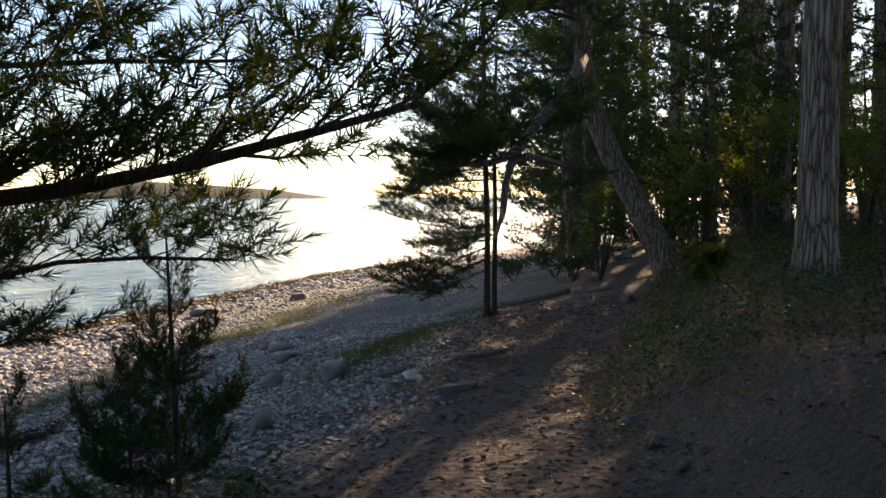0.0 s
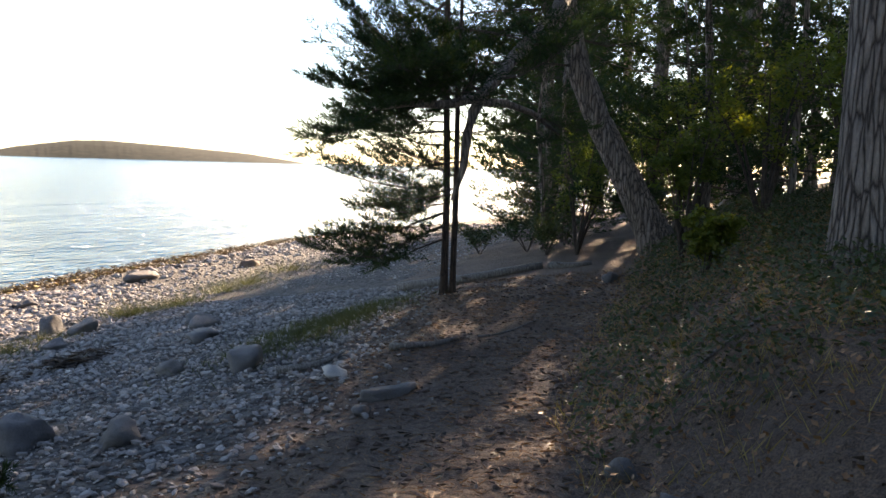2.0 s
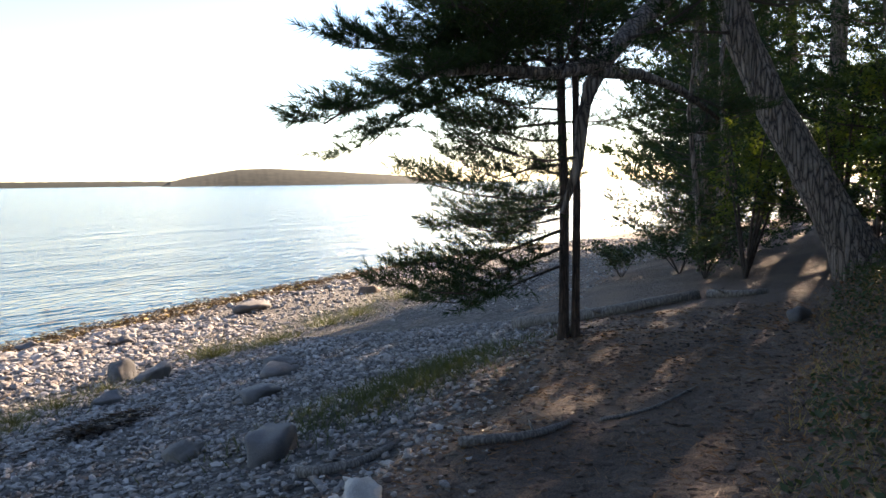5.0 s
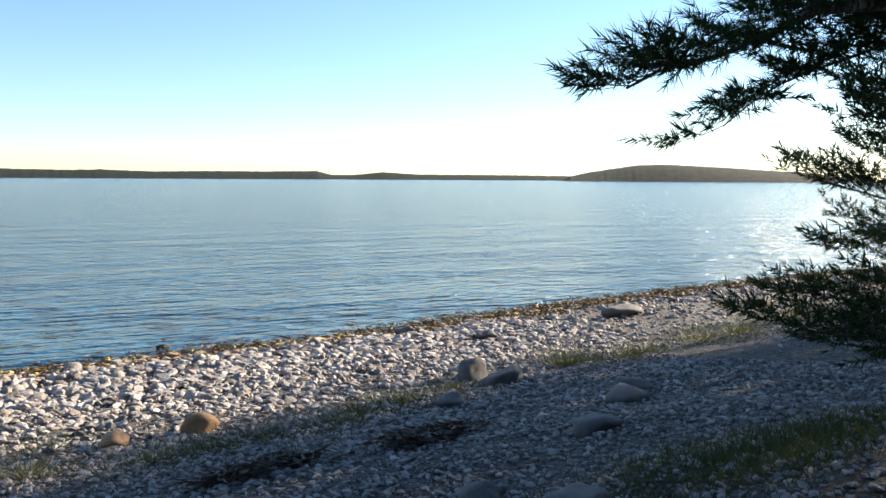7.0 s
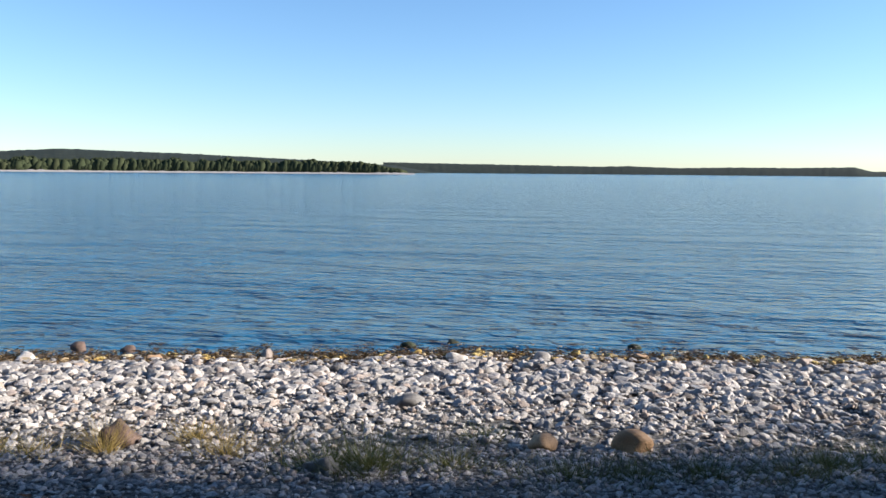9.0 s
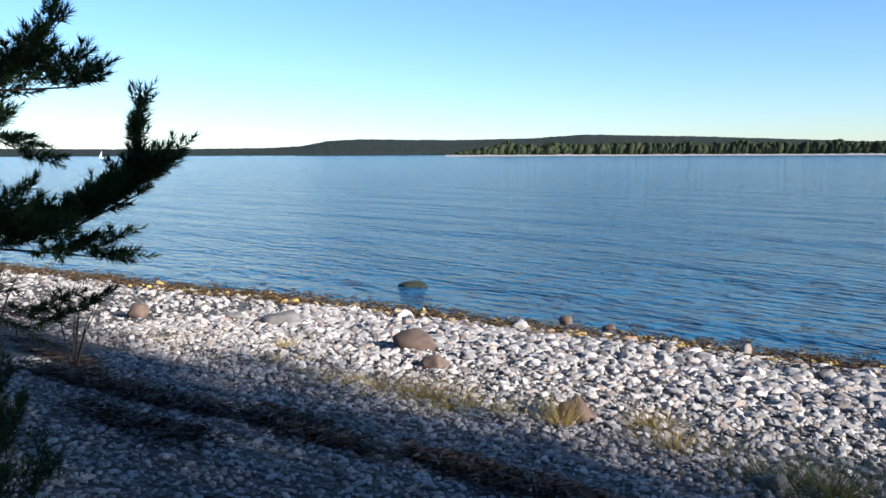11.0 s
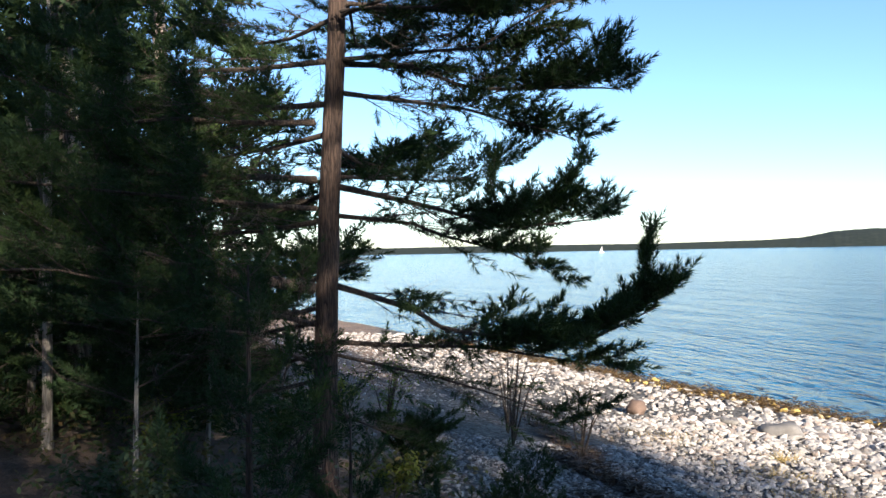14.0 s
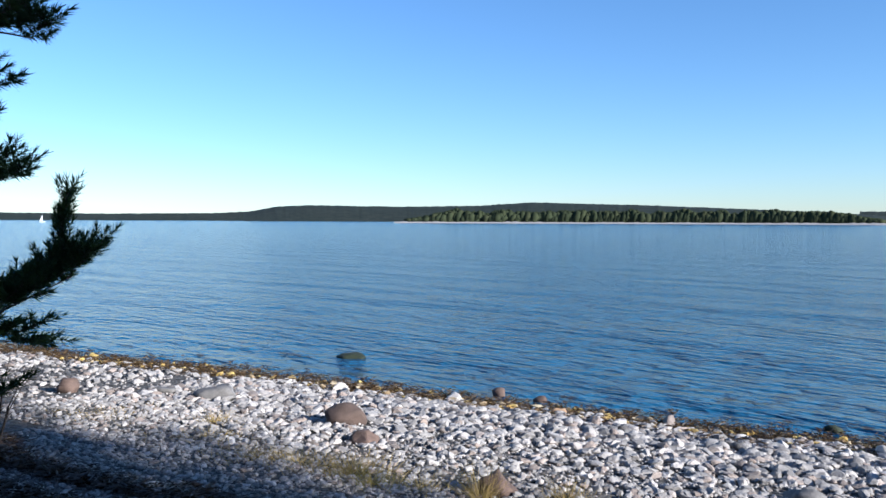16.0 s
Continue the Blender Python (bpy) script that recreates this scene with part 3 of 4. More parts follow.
# ---- grass ----
def grass_tuft(x, y, n, h, spread_r, material, label):
    r = random.Random(int(x * 313 + y * 71))
    rows = []
    for _ in range(int(n * 1.5)):
        a, q = r.uniform(0, 6.283), abs(r.gauss(0, spread_r))
        lean = r.uniform(0.2, 1.7)
        b = a + r.gauss(0, 0.7)
        px, py = x + q * math.cos(a), y + q * math.sin(a)
        rows.append(((q * math.cos(a), q * math.sin(a), ground_z(px, py) - ground_z(x, y)), (math.cos(b) * lean, math.sin(b) * lean, 1), h * r.uniform(0.4, 1.1), r.uniform(0.003, 0.0065)))
    ob = new("grass_tuft", blades(rows, "grass_tuft", material))
    ob.matrix_basis = pose(x, y, ground_z(x, y))
    return tagged(ob, label, "grass", "tufts of beach grass", "stuff")


for x, y, n, h, sr in ((-3.05, 7.25, 260, 0.30, 0.30), (-2.6, 7.1, 160, 0.25, 0.2), (-3.7, 7.15, 170, 0.2, 0.3), (-4.2, 7.0, 150, 0.18, 0.3), (-1.62, 7.42, 120, 0.5, 0.07), (-1.05, 8.0, 120, 0.25, 0.16), (-0.6, 7.5, 130, 0.32, 0.2), (-6.2, 8.0, 90, 0.25, 0.12), (-2.2, 7.3, 110, 0.2, 0.2), (-5.4, 7.3, 150, 0.16, 0.4), (-7.4, 7.2, 150, 0.16, 0.5)):
    grass_tuft(x, y, n, h, sr, M_GRASS, "clump of dry yellow grass among the pebbles")
for x, y, n, h, sr in ((0.65, 7.25, 330, 0.42, 0.24), (0.25, 7.2, 200, 0.3, 0.25), (1.3, 7.35, 240, 0.25, 0.3), (2.2, 7.1, 300, 0.2, 0.35), (2.7, 7.15, 260, 0.2, 0.35), (3.25, 7.3, 300, 0.2, 0.35), (4.25, 7.7, 300, 0.22, 0.3), (4.8, 7.85, 260, 0.25, 0.3), (7.55, 8.55, 340, 0.4, 0.24), (8.3, 8.4, 260, 0.25, 0.35), (8.9, 8.6, 300, 0.25, 0.35), (10.3, 8.8, 320, 0.3, 0.5), (11.2, 9.0, 320, 0.35, 0.5), (1.5, 8.3, 110, 0.2, 0.15), (3.9, 7.4, 200, 0.18, 0.3), (5.6, 8.1, 240, 0.2, 0.3), (13.5, 9.5, 320, 0.4, 0.6)):
    grass_tuft(x, y, n, h, sr, M_GRASS_GREEN, "low greenish beach grass at the edge of the shade")


# ---- pines ----
def bough_geo(seed, pts, r0, wide, green=0.4, twigs=26, needles=46, nl=0.06, nw=0.0075, fine=True, up=0.45, bare=0.7):
    """A pine bough along pts: a limb with side twigs, naked inside, the outer ones set with brush-like shoots of needles."""
    r = random.Random(seed)
    rn = np.random.RandomState(seed)
    pts = [Vector(p) for p in pts]
    cut = [0.0]
    for p, q in zip(pts, pts[1:]):
        cut.append(cut[-1] + (q - p).length)
    total = cut[-1]

    def axis(s):
        d = max(0.0, min(1.0, s)) * total
        return Vector([float(np.interp(d, cut, [p[k] for p in pts])) for k in range(3)])

    def wob(s):
        return axis(s) + Vector((0, noise.noise((s * 3, seed, 1)), 0.7 * noise.noise((s * 3, seed, 5)))) * 0.05 * total * s

    verts, faces, tufts = [], [], []
    n = 12 if fine else 6
    tube(verts, faces, [wob(i / (n - 1)) for i in range(n)], [r0 * (1 - 0.88 * (i / (n - 1)) ** 0.8) + 0.0015 for i in range(n)], 7 if fine else 4)
    for i in range(twigs):
        s = 0.08 + 0.92 * (i + r.random()) / twigs
        p0 = wob(s)
        d = (axis(min(1, s + 0.06)) - axis(min(1, s + 0.06) - 0.12)).normalized()
        side = d.cross(Vector((0, 0, 1)))
        side = (side.normalized() if side.length > 0.1 else Vector((0, 1, 0))) * (1 if i % 2 else -1)
        ang = radians(r.uniform(28, 68))
        ln = max(0.14, wide * (1.08 - 0.62 * s) * r.uniform(0.55, 1.25))
        t = (d * math.cos(ang) + side * math.sin(ang) + Vector((0, 0, r.uniform(-0.25, 0.45)))).normalized()
        naked = s < green and r.random() < bare
        lift = Vector((0, 0, (-0.12 if naked else 0.22) * ln))
        line = [p0 + t * ln * q + lift * q * q + d * ln * 0.15 * q * q for q in (0, 0.35, 0.7, 1)]
        tr = max(0.0022, r0 * 0.22 * (1.1 - 0.7 * s))
        tube(verts, faces, line, [tr, tr * 0.75, tr * 0.5, 0.0012], 4 if fine else 3, cap=False)
        subs = max(3, int(ln / (0.036 if fine else 0.075)))
        for k in range(subs):
            q = 0.18 + 0.82 * (k + r.random() * 0.7) / subs
            j = min(2, int(q * 2.85))
            b0 = line[j].lerp(line[j + 1], min(1.0, q * 2.85 - j))
            a = radians(r.uniform(22, 66)) * (1 if k % 2 else -1)
            e = (Matrix.Rotation(a, 3, "Z") @ t + Vector((0, 0, r.uniform(-0.5, 0.3) if naked else up * r.uniform(0.2, 1.6)))).normalized()
            l2 = r.uniform(0.09, 0.26) if naked else r.uniform(0.05, 0.14)
            if fine or naked:
                mid = b0 + e * l2 * 0.5 + Vector((r.gauss(0, 0.01), r.gauss(0, 0.01), r.gauss(0, 0.012)))
                tube(verts, faces, [b0, mid, b0 + e * l2], [0.0022, 0.0016, 0.0009], 3, cap=False)
            if not naked or r.random() < 0.12:
                tufts.append((b0 + e * l2 * 0.25, e, l2 + 0.02))
        if not naked:
            tufts.append((line[-1] - t * 0.05, (t + Vector((0, 0, up))).normalized(), 0.13))
    tufts.append((wob(1.0) - d * 0.06, (d + Vector((0, 0, up))).normalized(), 0.16))
    wood = mesh_of("branch", verts, faces, M_LIMB)
    o = np.repeat(np.array([t[0][:] for t in tufts]), needles, 0)
    ax = np.repeat(np.array([t[1][:] for t in tufts]), needles, 0)
    hl = np.repeat(np.array([t[2] for t in tufts]), needles)
    m = len(o)
    f = rn.uniform(0, 1, m)
    rad = np.cross(ax, rn.normal(size=(m, 3)))
    rad /= np.linalg.norm(rad, axis=1)[:, None] + 1e-9
    op = 1.25 - 0.9 * f
    d = ax * np.cos(op)[:, None] + rad * np.sin(op)[:, None]
    root = o + ax * (hl * f)[:, None]
    side = np.cross(d, rn.normal(size=(m, 3)))
    side *= (nw / 2) / (np.linalg.norm(side, axis=1)[:, None] + 1e-9)
    v = np.empty((m * 3, 3))
    v[0::3], v[1::3], v[2::3] = root - side, root + side, root + d * (nl * rn.uniform(0.7, 1.15, m))[:, None]
    return wood, mesh_of("needles", v.tolist(), [(i, i + 1, i + 2) for i in range(0, m * 3, 3)], M_NEEDLE, False)


def kit_bough(seed, length, **more):
    q = random.Random(seed).uniform(-0.06, 0.10)
    return bough_geo(seed, [(0, 0, 0), (0.3 * length, 0, -0.03 * length), (0.65 * length, 0.03 * length, (q - 0.06) * length), (length, 0, (q + 0.06) * length)], 0.0075 * length + 0.004, 0.34 * length, **more), length


FINE = [kit_bough(100 + i, ln, needles=15, nw=0.009, nl=0.062, twigs=26, green=0.34) for i, ln in enumerate((2.4, 2.2, 1.4, 1.2, 3.0))]
HERO = [kit_bough(130 + i, ln, needles=34, nw=0.0085, twigs=30, green=0.4) for i, ln in enumerate((2.2, 2.0, 1.5, 2.6))]
COARSE = [kit_bough(200 + i, ln, needles=9, nw=0.036, nl=0.12, twigs=20, fine=False, green=0.2) for i, ln in enumerate((2.6, 2.4, 2.0, 3.2))]
LOOSE = [kit_bough(220 + i, ln, needles=7, nw=0.026, nl=0.10, twigs=17, fine=False, green=0.3) for i, ln in enumerate((2.6, 2.4, 2.0, 3.2))]
DISTANT = [kit_bough(240 + i, ln, needles=5, nw=0.042, nl=0.15, twigs=11, fine=False, green=0.1) for i, ln in enumerate((2.6, 2.0, 3.2))]
TWIGS = [kit_bough(300 + i, ln, needles=34, nw=0.006, nl=0.052, twigs=12, green=0.15, up=0.7) for i, ln in enumerate((0.6, 0.5, 0.42))]
BARE = [kit_bough(320 + i, ln, needles=1, green=1.1, bare=2.0, twigs=10) for i, ln in enumerate((1.2, 1.8))]


def trunk_mesh(pts, radii, n, material, flare=0.5, ridges=0.08):
    """A trunk through pts, swelling at the foot, with uneven ridged bark."""
    fine = []
    for (p, q), (a, b) in zip(zip(pts, pts[1:]), zip(radii, radii[1:])):
        m = max(2, int((Vector(q) - Vector(p)).length / 0.16))
        fine += [(Vector(p).lerp(Vector(q), i / m), a + (b - a) * i / m) for i in range(m)]
    fine.append((Vector(pts[-1]), radii[-1]))
    z0 = fine[0][0].z
    verts, faces = [], []
    tube(verts, faces, [p for p, _ in fine], [r * (1 + flare * math.exp(-(p.z - z0) / (1.6 * radii[0] + 0.05))) for p, r in fine], n, ridges)
    return mesh_of("trunk", verts, faces, material)


def along(pts, z):
    for p, q in zip(pts, pts[1:]):
        if z <= q[2] or q is pts[-1]:
            t = (z - p[2]) / (q[2] - p[2])
            return Vector(p).lerp(Vector(q), t)


def add_bough(tree, at, az, length, pitch, kit, r, roll=None):
    fits = sorted(kit, key=lambda b: abs(b[1] - length))[:3]
    (wood, green), ln = r.choice(fits)
    m = Matrix.Translation(at) @ Euler((radians(r.uniform(-25, 25) if roll is None else roll), radians(-pitch), radians(az)), "XYZ").to_matrix().to_4x4()
    k = length / ln
    ob = part_mesh("branch", wood, tree, m=m @ Matrix.Diagonal((k, k * r.uniform(0.85, 1.15), k, 1)))
    part_mesh("needles", green, ob)
    return ob


def pine(x, y, label, pts, radii, boughs, kit, seed, crown=None, material=None, n=14, group="pines of the shore wood", name="pine_tree"):
    """pts: trunk line from the foot, in metres from it; boughs: rows of height, bearing, length, pitch; crown: (from, to, count, longest)."""
    r = random.Random(seed)
    tree = new(name)
    tree.matrix_basis = pose(x, y, ground_z(x, y) - 0.06)
    part_mesh("trunk", trunk_mesh(pts, radii, n, material or M_BARK, ridges=0.10 if n > 12 else 0.05), tree, "grey brown fissured bark" if material is None else "")
    for z, az, ln, pitch in boughs:
        add_bough(tree, along(pts, z), az, ln, pitch, kit, r)
    if crown:
        lo, hi, count, longest = crown
        for i in range(count):
            s = (i + r.random()) / count
            z = lo + (hi - lo) * s
            ln = longest * (1 - 0.72 * s ** 1.4) * r.uniform(0.75, 1.15)
            add_bough(tree, along(pts, min(z, pts[-1][2] - 0.02)), i * 137.5 + r.uniform(-25, 25), ln, r.uniform(-8, 12) + 35 * s * s, kit, r)
    return tagged(tree, label, "pine tree", group)


def set_bough(tree, pts, r0, wide, seed, **more):
    """A bough of its own shape, through points of the place."""
    foot = tree.matrix_basis.translation
    wood, green = bough_geo(seed, [Vector(p) - foot for p in pts], r0, wide, **more)
    part_mesh("needles", green, part_mesh("branch", wood, tree))


# the pine over the beach at the western end of the walk
wp = [(0, 0, 0), (0.01, 0.03, 1.2), (0.03, 0.07, 2.2), (0.05, 0.13, 3.2), (0.04, 0.2, 5.0), (-0.05, 0.25, 8.0)]
west = pine(-3.28, 2.0, "slender pine with sweeping lower boughs over the pebbles", wp, [0.088, 0.08, 0.074, 0.064, 0.05, 0.015],
            [(2.3, 100, 1.5, 4), (3.1, 45, 1.7, 2), (3.5, 86, 1.7, 4), (3.9, 78, 1.6, 6), (3.4, 30, 1.5, 6),
             (1.1, 200, 2.0, -8), (1.6, 240, 2.4, 0), (1.7, 170, 2.0, 0), (2.6, 215, 2.4, 2), (1.4, 265, 1.9, -4), (2.5, 150, 2.0, 0), (3.1, 240, 2.3, 5), (2.8, 262, 2.4, 2), (2.0, 225, 2.2, 0), (0.9, 250, 1.7, -6), (2.2, 190, 2.2, 2), (1.3, 218, 2.1, -4), (3.4, 205, 2.2, 4), (0.7, 120, 1.2, -20)],
            HERO, 7, (3.3, 7.8, 24, 1.9), M_BARK_THIN, 14)
for i, (line, r0, wide, more) in enumerate((
        ([(-3.27, 2.05, 2.78), (-3.02, 2.58, 2.62), (-2.9, 2.82, 2.42), (-2.5, 3.65, 2.38), (-2.3, 4.02, 2.6)], 0.024, 0.60, dict(green=0.42, twigs=38, up=0.7)),
        ([(-2.55, 3.55, 2.4), (-2.36, 3.95, 2.62), (-2.33, 4.0, 2.98)], 0.010, 0.30, dict(green=0.05, twigs=16, up=0.9)),
        ([(-2.62, 3.4, 2.4), (-2.4, 3.85, 2.52), (-2.26, 4.12, 2.72)], 0.010, 0.30, dict(green=0.05, twigs=16, up=0.7)),
        ([(-3.28, 2.03, 2.38), (-2.95, 2.75, 2.34), (-2.6, 3.4, 2.3), (-2.45, 3.75, 2.22)], 0.020, 0.52, dict(green=0.5, twigs=30)),
        ([(-3.28, 2.04, 2.3), (-2.9, 2.8, 2.12), (-2.53, 3.58, 1.87)], 0.013, 0.55, dict(green=0.86, twigs=26, bare=1.0)),
        ([(-3.24, 2.12, 3.45), (-3.02, 2.58, 3.33), (-2.74, 3.14, 3.14), (-2.47, 3.71, 3.18)], 0.024, 0.56, dict(green=0.45, twigs=38, up=0.7)),
        ([(-2.85, 2.95, 3.2), (-2.62, 3.4, 3.25), (-2.5, 3.62, 3.48)], 0.010, 0.30, dict(green=0.05, twigs=15, up=0.9)),
        ([(-2.9, 2.8, 3.2), (-2.78, 3.06, 3.24), (-2.76, 3.11, 3.52)], 0.008, 0.14, dict(green=0.3, twigs=7, up=0.9)),
        ([(-3.25, 2.1, 3.25), (-3.0, 2.6, 3.18), (-2.72, 3.2, 2.95), (-2.62, 3.42, 2.84)], 0.018, 0.42, dict(green=0.6, twigs=26)),
        ([(-3.23, 2.15, 4.3), (-3.0, 2.6, 4.25), (-2.82, 2.98, 4.08), (-2.4, 3.85, 4.02)], 0.022, 0.58, dict(green=0.42, twigs=36, up=0.7)),
        ([(-2.75, 3.12, 4.05), (-2.5, 3.65, 4.1), (-2.42, 3.82, 4.28)], 0.010, 0.30, dict(green=0.05, twigs=15, up=0.9)),
        ([(-3.23, 2.14, 4.1), (-2.85, 2.9, 3.95), (-2.52, 3.59, 3.7)], 0.019, 0.52, dict(green=0.5, twigs=32)),
        ([(-3.22, 2.16, 4.8), (-2.8, 3.0, 4.78), (-2.6, 3.42, 4.62)], 0.018, 0.50, dict(green=0.4, twigs=28)),
        ([(-3.3, 1.95, 2.75), (-3.0, 1.1, 2.92), (-2.72, 0.36, 3.07), (-2.5, -0.15, 3.2), (-2.36, -0.46, 3.27)], 0.046, 0.62, dict(green=0.35, twigs=44, needles=42, nw=0.0042, nl=0.055)),
        ([(-3.28, 1.98, 3.5), (-3.0, 1.1, 3.5), (-2.7, 0.4, 3.55), (-2.46, -0.06, 3.56)], 0.028, 0.55, dict(green=0.3, twigs=40, needles=42, nw=0.0042, nl=0.055)),
        ([(-3.3, 1.98, 3.9), (-3.1, 0.9, 3.85), (-2.85, 0.3, 3.75)], 0.024, 0.55, dict(green=0.3, twigs=34, needles=42, nw=0.0042, nl=0.055)),
        ([(-3.3, 1.95, 2.5), (-2.8, 1.2, 2.75), (-2.45, 0.5, 2.9), (-2.25, 0.1, 2.93)], 0.020, 0.55, dict(green=0.45, twigs=34, needles=42, nw=0.0042, nl=0.055)),
        ([(-3.28, 1.98, 3.3), (-2.8, 1.0, 3.35), (-2.4, 0.3, 3.4), (-2.15, 0.0, 3.42)], 0.018, 0.50, dict(green=0.3, twigs=34, needles=42, nw=0.0042, nl=0.055)),
        ([(-3.28, 1.98, 2.2), (-2.7, 1.5, 2.5), (-2.15, 0.95, 2.66)], 0.016, 0.50, dict(green=0.5, twigs=28, needles=42, nw=0.0042, nl=0.055)))):
    set_bough(west, line, r0, wide, 900 + i, **more)

# the small twin-stemmed pine beside the path
ep = [(0, 0, 0), (0.02, 0.0, 1.2), (0.0, 0.03, 2.4), (-0.02, 0.05, 4.0), (0, 0, 6.6)]
small = pine(6.30, 2.72, "small twin-stemmed pine beside the forest path", ep, [0.044, 0.041, 0.037, 0.03, 0.01],
             [(0.85, 158, 1.65, -8), (1.0, 146, 1.4, -10), (1.2, 172, 1.4, -4), (0.7, 130, 1.2, -14), (1.3, 120, 1.3, -2), (1.55, 165, 1.2, 0), (1.75, 150, 1.15, 4),
              (2.0, 175, 1.15, 4), (2.2, 150, 1.1, 2), (2.4, 165, 1.1, 6), (2.6, 140, 1.1, 6), (1.1, 60, 1.2, -4), (1.5, 30, 1.2, 0), (1.9, 80, 1.4, 4), (2.2, 20, 1.2, 4),
              (1.9, 280, 0.9, 4), (2.3, 230, 1.0, 8), (2.5, 310, 1.0, 8)],
             FINE, 8, (2.6, 6.4, 20, 1.5), M_BARK_THIN, 10)
part_mesh("trunk", trunk_mesh([(0.05, -0.085, 0), (0.06, -0.095, 1.2), (0.06, -0.08, 2.4), (0.12, -0.10, 4.2)], [0.036, 0.033, 0.028, 0.01], 9, M_BARK_THIN), small, "thinner second stem")

# the leaning old pine with a long limb over the path
bp = [(0, 0, 0), (-0.03, 0.13, 0.35), (-0.08, 0.53, 1.1), (-0.12, 0.91, 1.8), (-0.16, 1.25, 2.6), (-0.16, 1.45, 3.4), (-0.1, 1.52, 5.0), (0, 1.5, 7.5), (0, 1.4, 10.5)]
big = pine(9.2, 0.68, "old leaning pine with thick fissured bark and long low limbs", bp, [0.225, 0.205, 0.188, 0.178, 0.165, 0.15, 0.13, 0.09, 0.03],
           [(2.6, 150, 1.8, 4), (3.4, 120, 2.4, 0), (3.6, 200, 2.2, 5), (3.8, 90, 2.6, 0), (4.2, 170, 2.6, 5), (4.0, 30, 2.6, 0), (3.5, 60, 2.6, -6), (3.0, 320, 2.2, 0)],
           FINE, 9, (3.8, 10.2, 34, 3.2), None, 22)


def limb(tree, pts, radii, label, shoots, seed):
    """A heavy limb through points of the place, with boughs on it: rows of share, bearing, length, pitch."""
    foot = tree.matrix_basis.translation
    pts = [Vector(p) - foot for p in pts]
    verts, faces = [], []
    tube(verts, faces, pts, radii, 10, 0.1)
    part_mesh("limb", mesh_of("limb", verts, faces, M_BARK), tree, label)
    r = random.Random(seed)
    for s, az, ln, pitch in shoots:
        k = s * (len(pts) - 1)
        i = min(int(k), len(pts) - 2)
        add_bough(tree, pts[i].lerp(pts[i + 1], k - i), az, ln, pitch, FINE, r)


limb(big, [(9.05, 2.14, 5.3), (8.2, 1.95, 5.1), (7.3, 1.78, 4.75), (6.5, 1.8, 4.35), (5.7, 1.85, 3.95), (5.1, 1.9, 3.58), (4.4, 1.96, 3.44), (3.7, 2.0, 3.4), (3.2, 2.04, 3.32)], [0.11, 0.10, 0.09, 0.08, 0.065, 0.055, 0.04, 0.028, 0.016], "long sinuous limb over the path",
     [(0.5, 120, 1.3, 4), (0.56, 240, 1.1, 6), (0.62, 150, 1.3, 4), (0.72, 210, 0.9, 10), (0.55, 60, 1.0, 8)], 31)
limb(big, [(5.15, 1.9, 3.6), (5.0, 1.94, 3.42), (4.9, 1.96, 3.2), (4.86, 1.97, 2.9), (4.8, 2.05, 2.6)], [0.055, 0.055, 0.048, 0.036, 0.016], "drooping bent limb",
     [(0.7, 150, 0.9, 0), (0.95, 120, 0.8, -5), (0.9, 60, 0.8, -5)], 32)
limb(big, [(5.05, 1.9, 3.52), (5.6, 1.82, 3.55), (6.3, 1.74, 3.5), (6.9, 1.6, 3.3)], [0.045, 0.04, 0.03, 0.014], "bent side limb", [(0.9, 20, 0.9, -10), (0.7, 330, 0.8, -8)], 33)
for i, (line, r0, wide, more) in enumerate((
        ([(3.9, 2.0, 3.42), (3.3, 2.04, 3.34), (2.9, 2.08, 3.17), (2.68, 2.1, 3.12), (2.56, 2.1, 3.06)], 0.018, 0.27, dict(green=0.1, twigs=44, up=0.35, nw=0.0045, nl=0.055)),
        ([(4.2, 1.98, 3.42), (3.6, 2.2, 3.46), (3.25, 2.3, 3.48), (3.05, 2.36, 3.46)], 0.014, 0.32, dict(green=0.2, twigs=30)),
        ([(4.2, 1.98, 3.45), (3.6, 1.86, 3.55), (3.25, 1.8, 3.6), (3.05, 1.82, 3.6)], 0.014, 0.36, dict(green=0.2, twigs=30)),
        ([(4.7, 1.94, 3.48), (4.2, 2.25, 3.4), (3.75, 2.5, 3.2), (3.5, 2.6, 3.02)], 0.013, 0.45, dict(green=0.3, twigs=26)),
        ([(4.6, 1.94, 3.46), (4.1, 2.05, 3.62), (3.6, 2.1, 3.8), (3.2, 2.1, 3.92)], 0.013, 0.50, dict(green=0.2, twigs=28)),
        ([(5.1, 1.9, 3.6), (4.6, 2.1, 3.85), (4.1, 2.2, 4.1)], 0.013, 0.50, dict(green=0.2, twigs=26)))):
    set_bough(big, line, r0, wide, 950 + i, **{"needles": 34, "nw": 0.006, **more})

# the straight trunk on the bank
rp = [(0, 0, 0), (0.03, 0, 1.5), (0.06, -0.02, 4), (0.1, 0, 7), (0, 0, 11)]
pine(3.98, -1.26, "tall straight pine with deeply furrowed grey bark", rp, [0.165, 0.16, 0.15, 0.12, 0.03], [(4.6, 110, 2.6, 0), (5.0, 60, 2.6, 0), (4.2, -20, 2.4, 0)], COARSE, 10, (4.4, 10.6, 26, 3.0), None, 22)


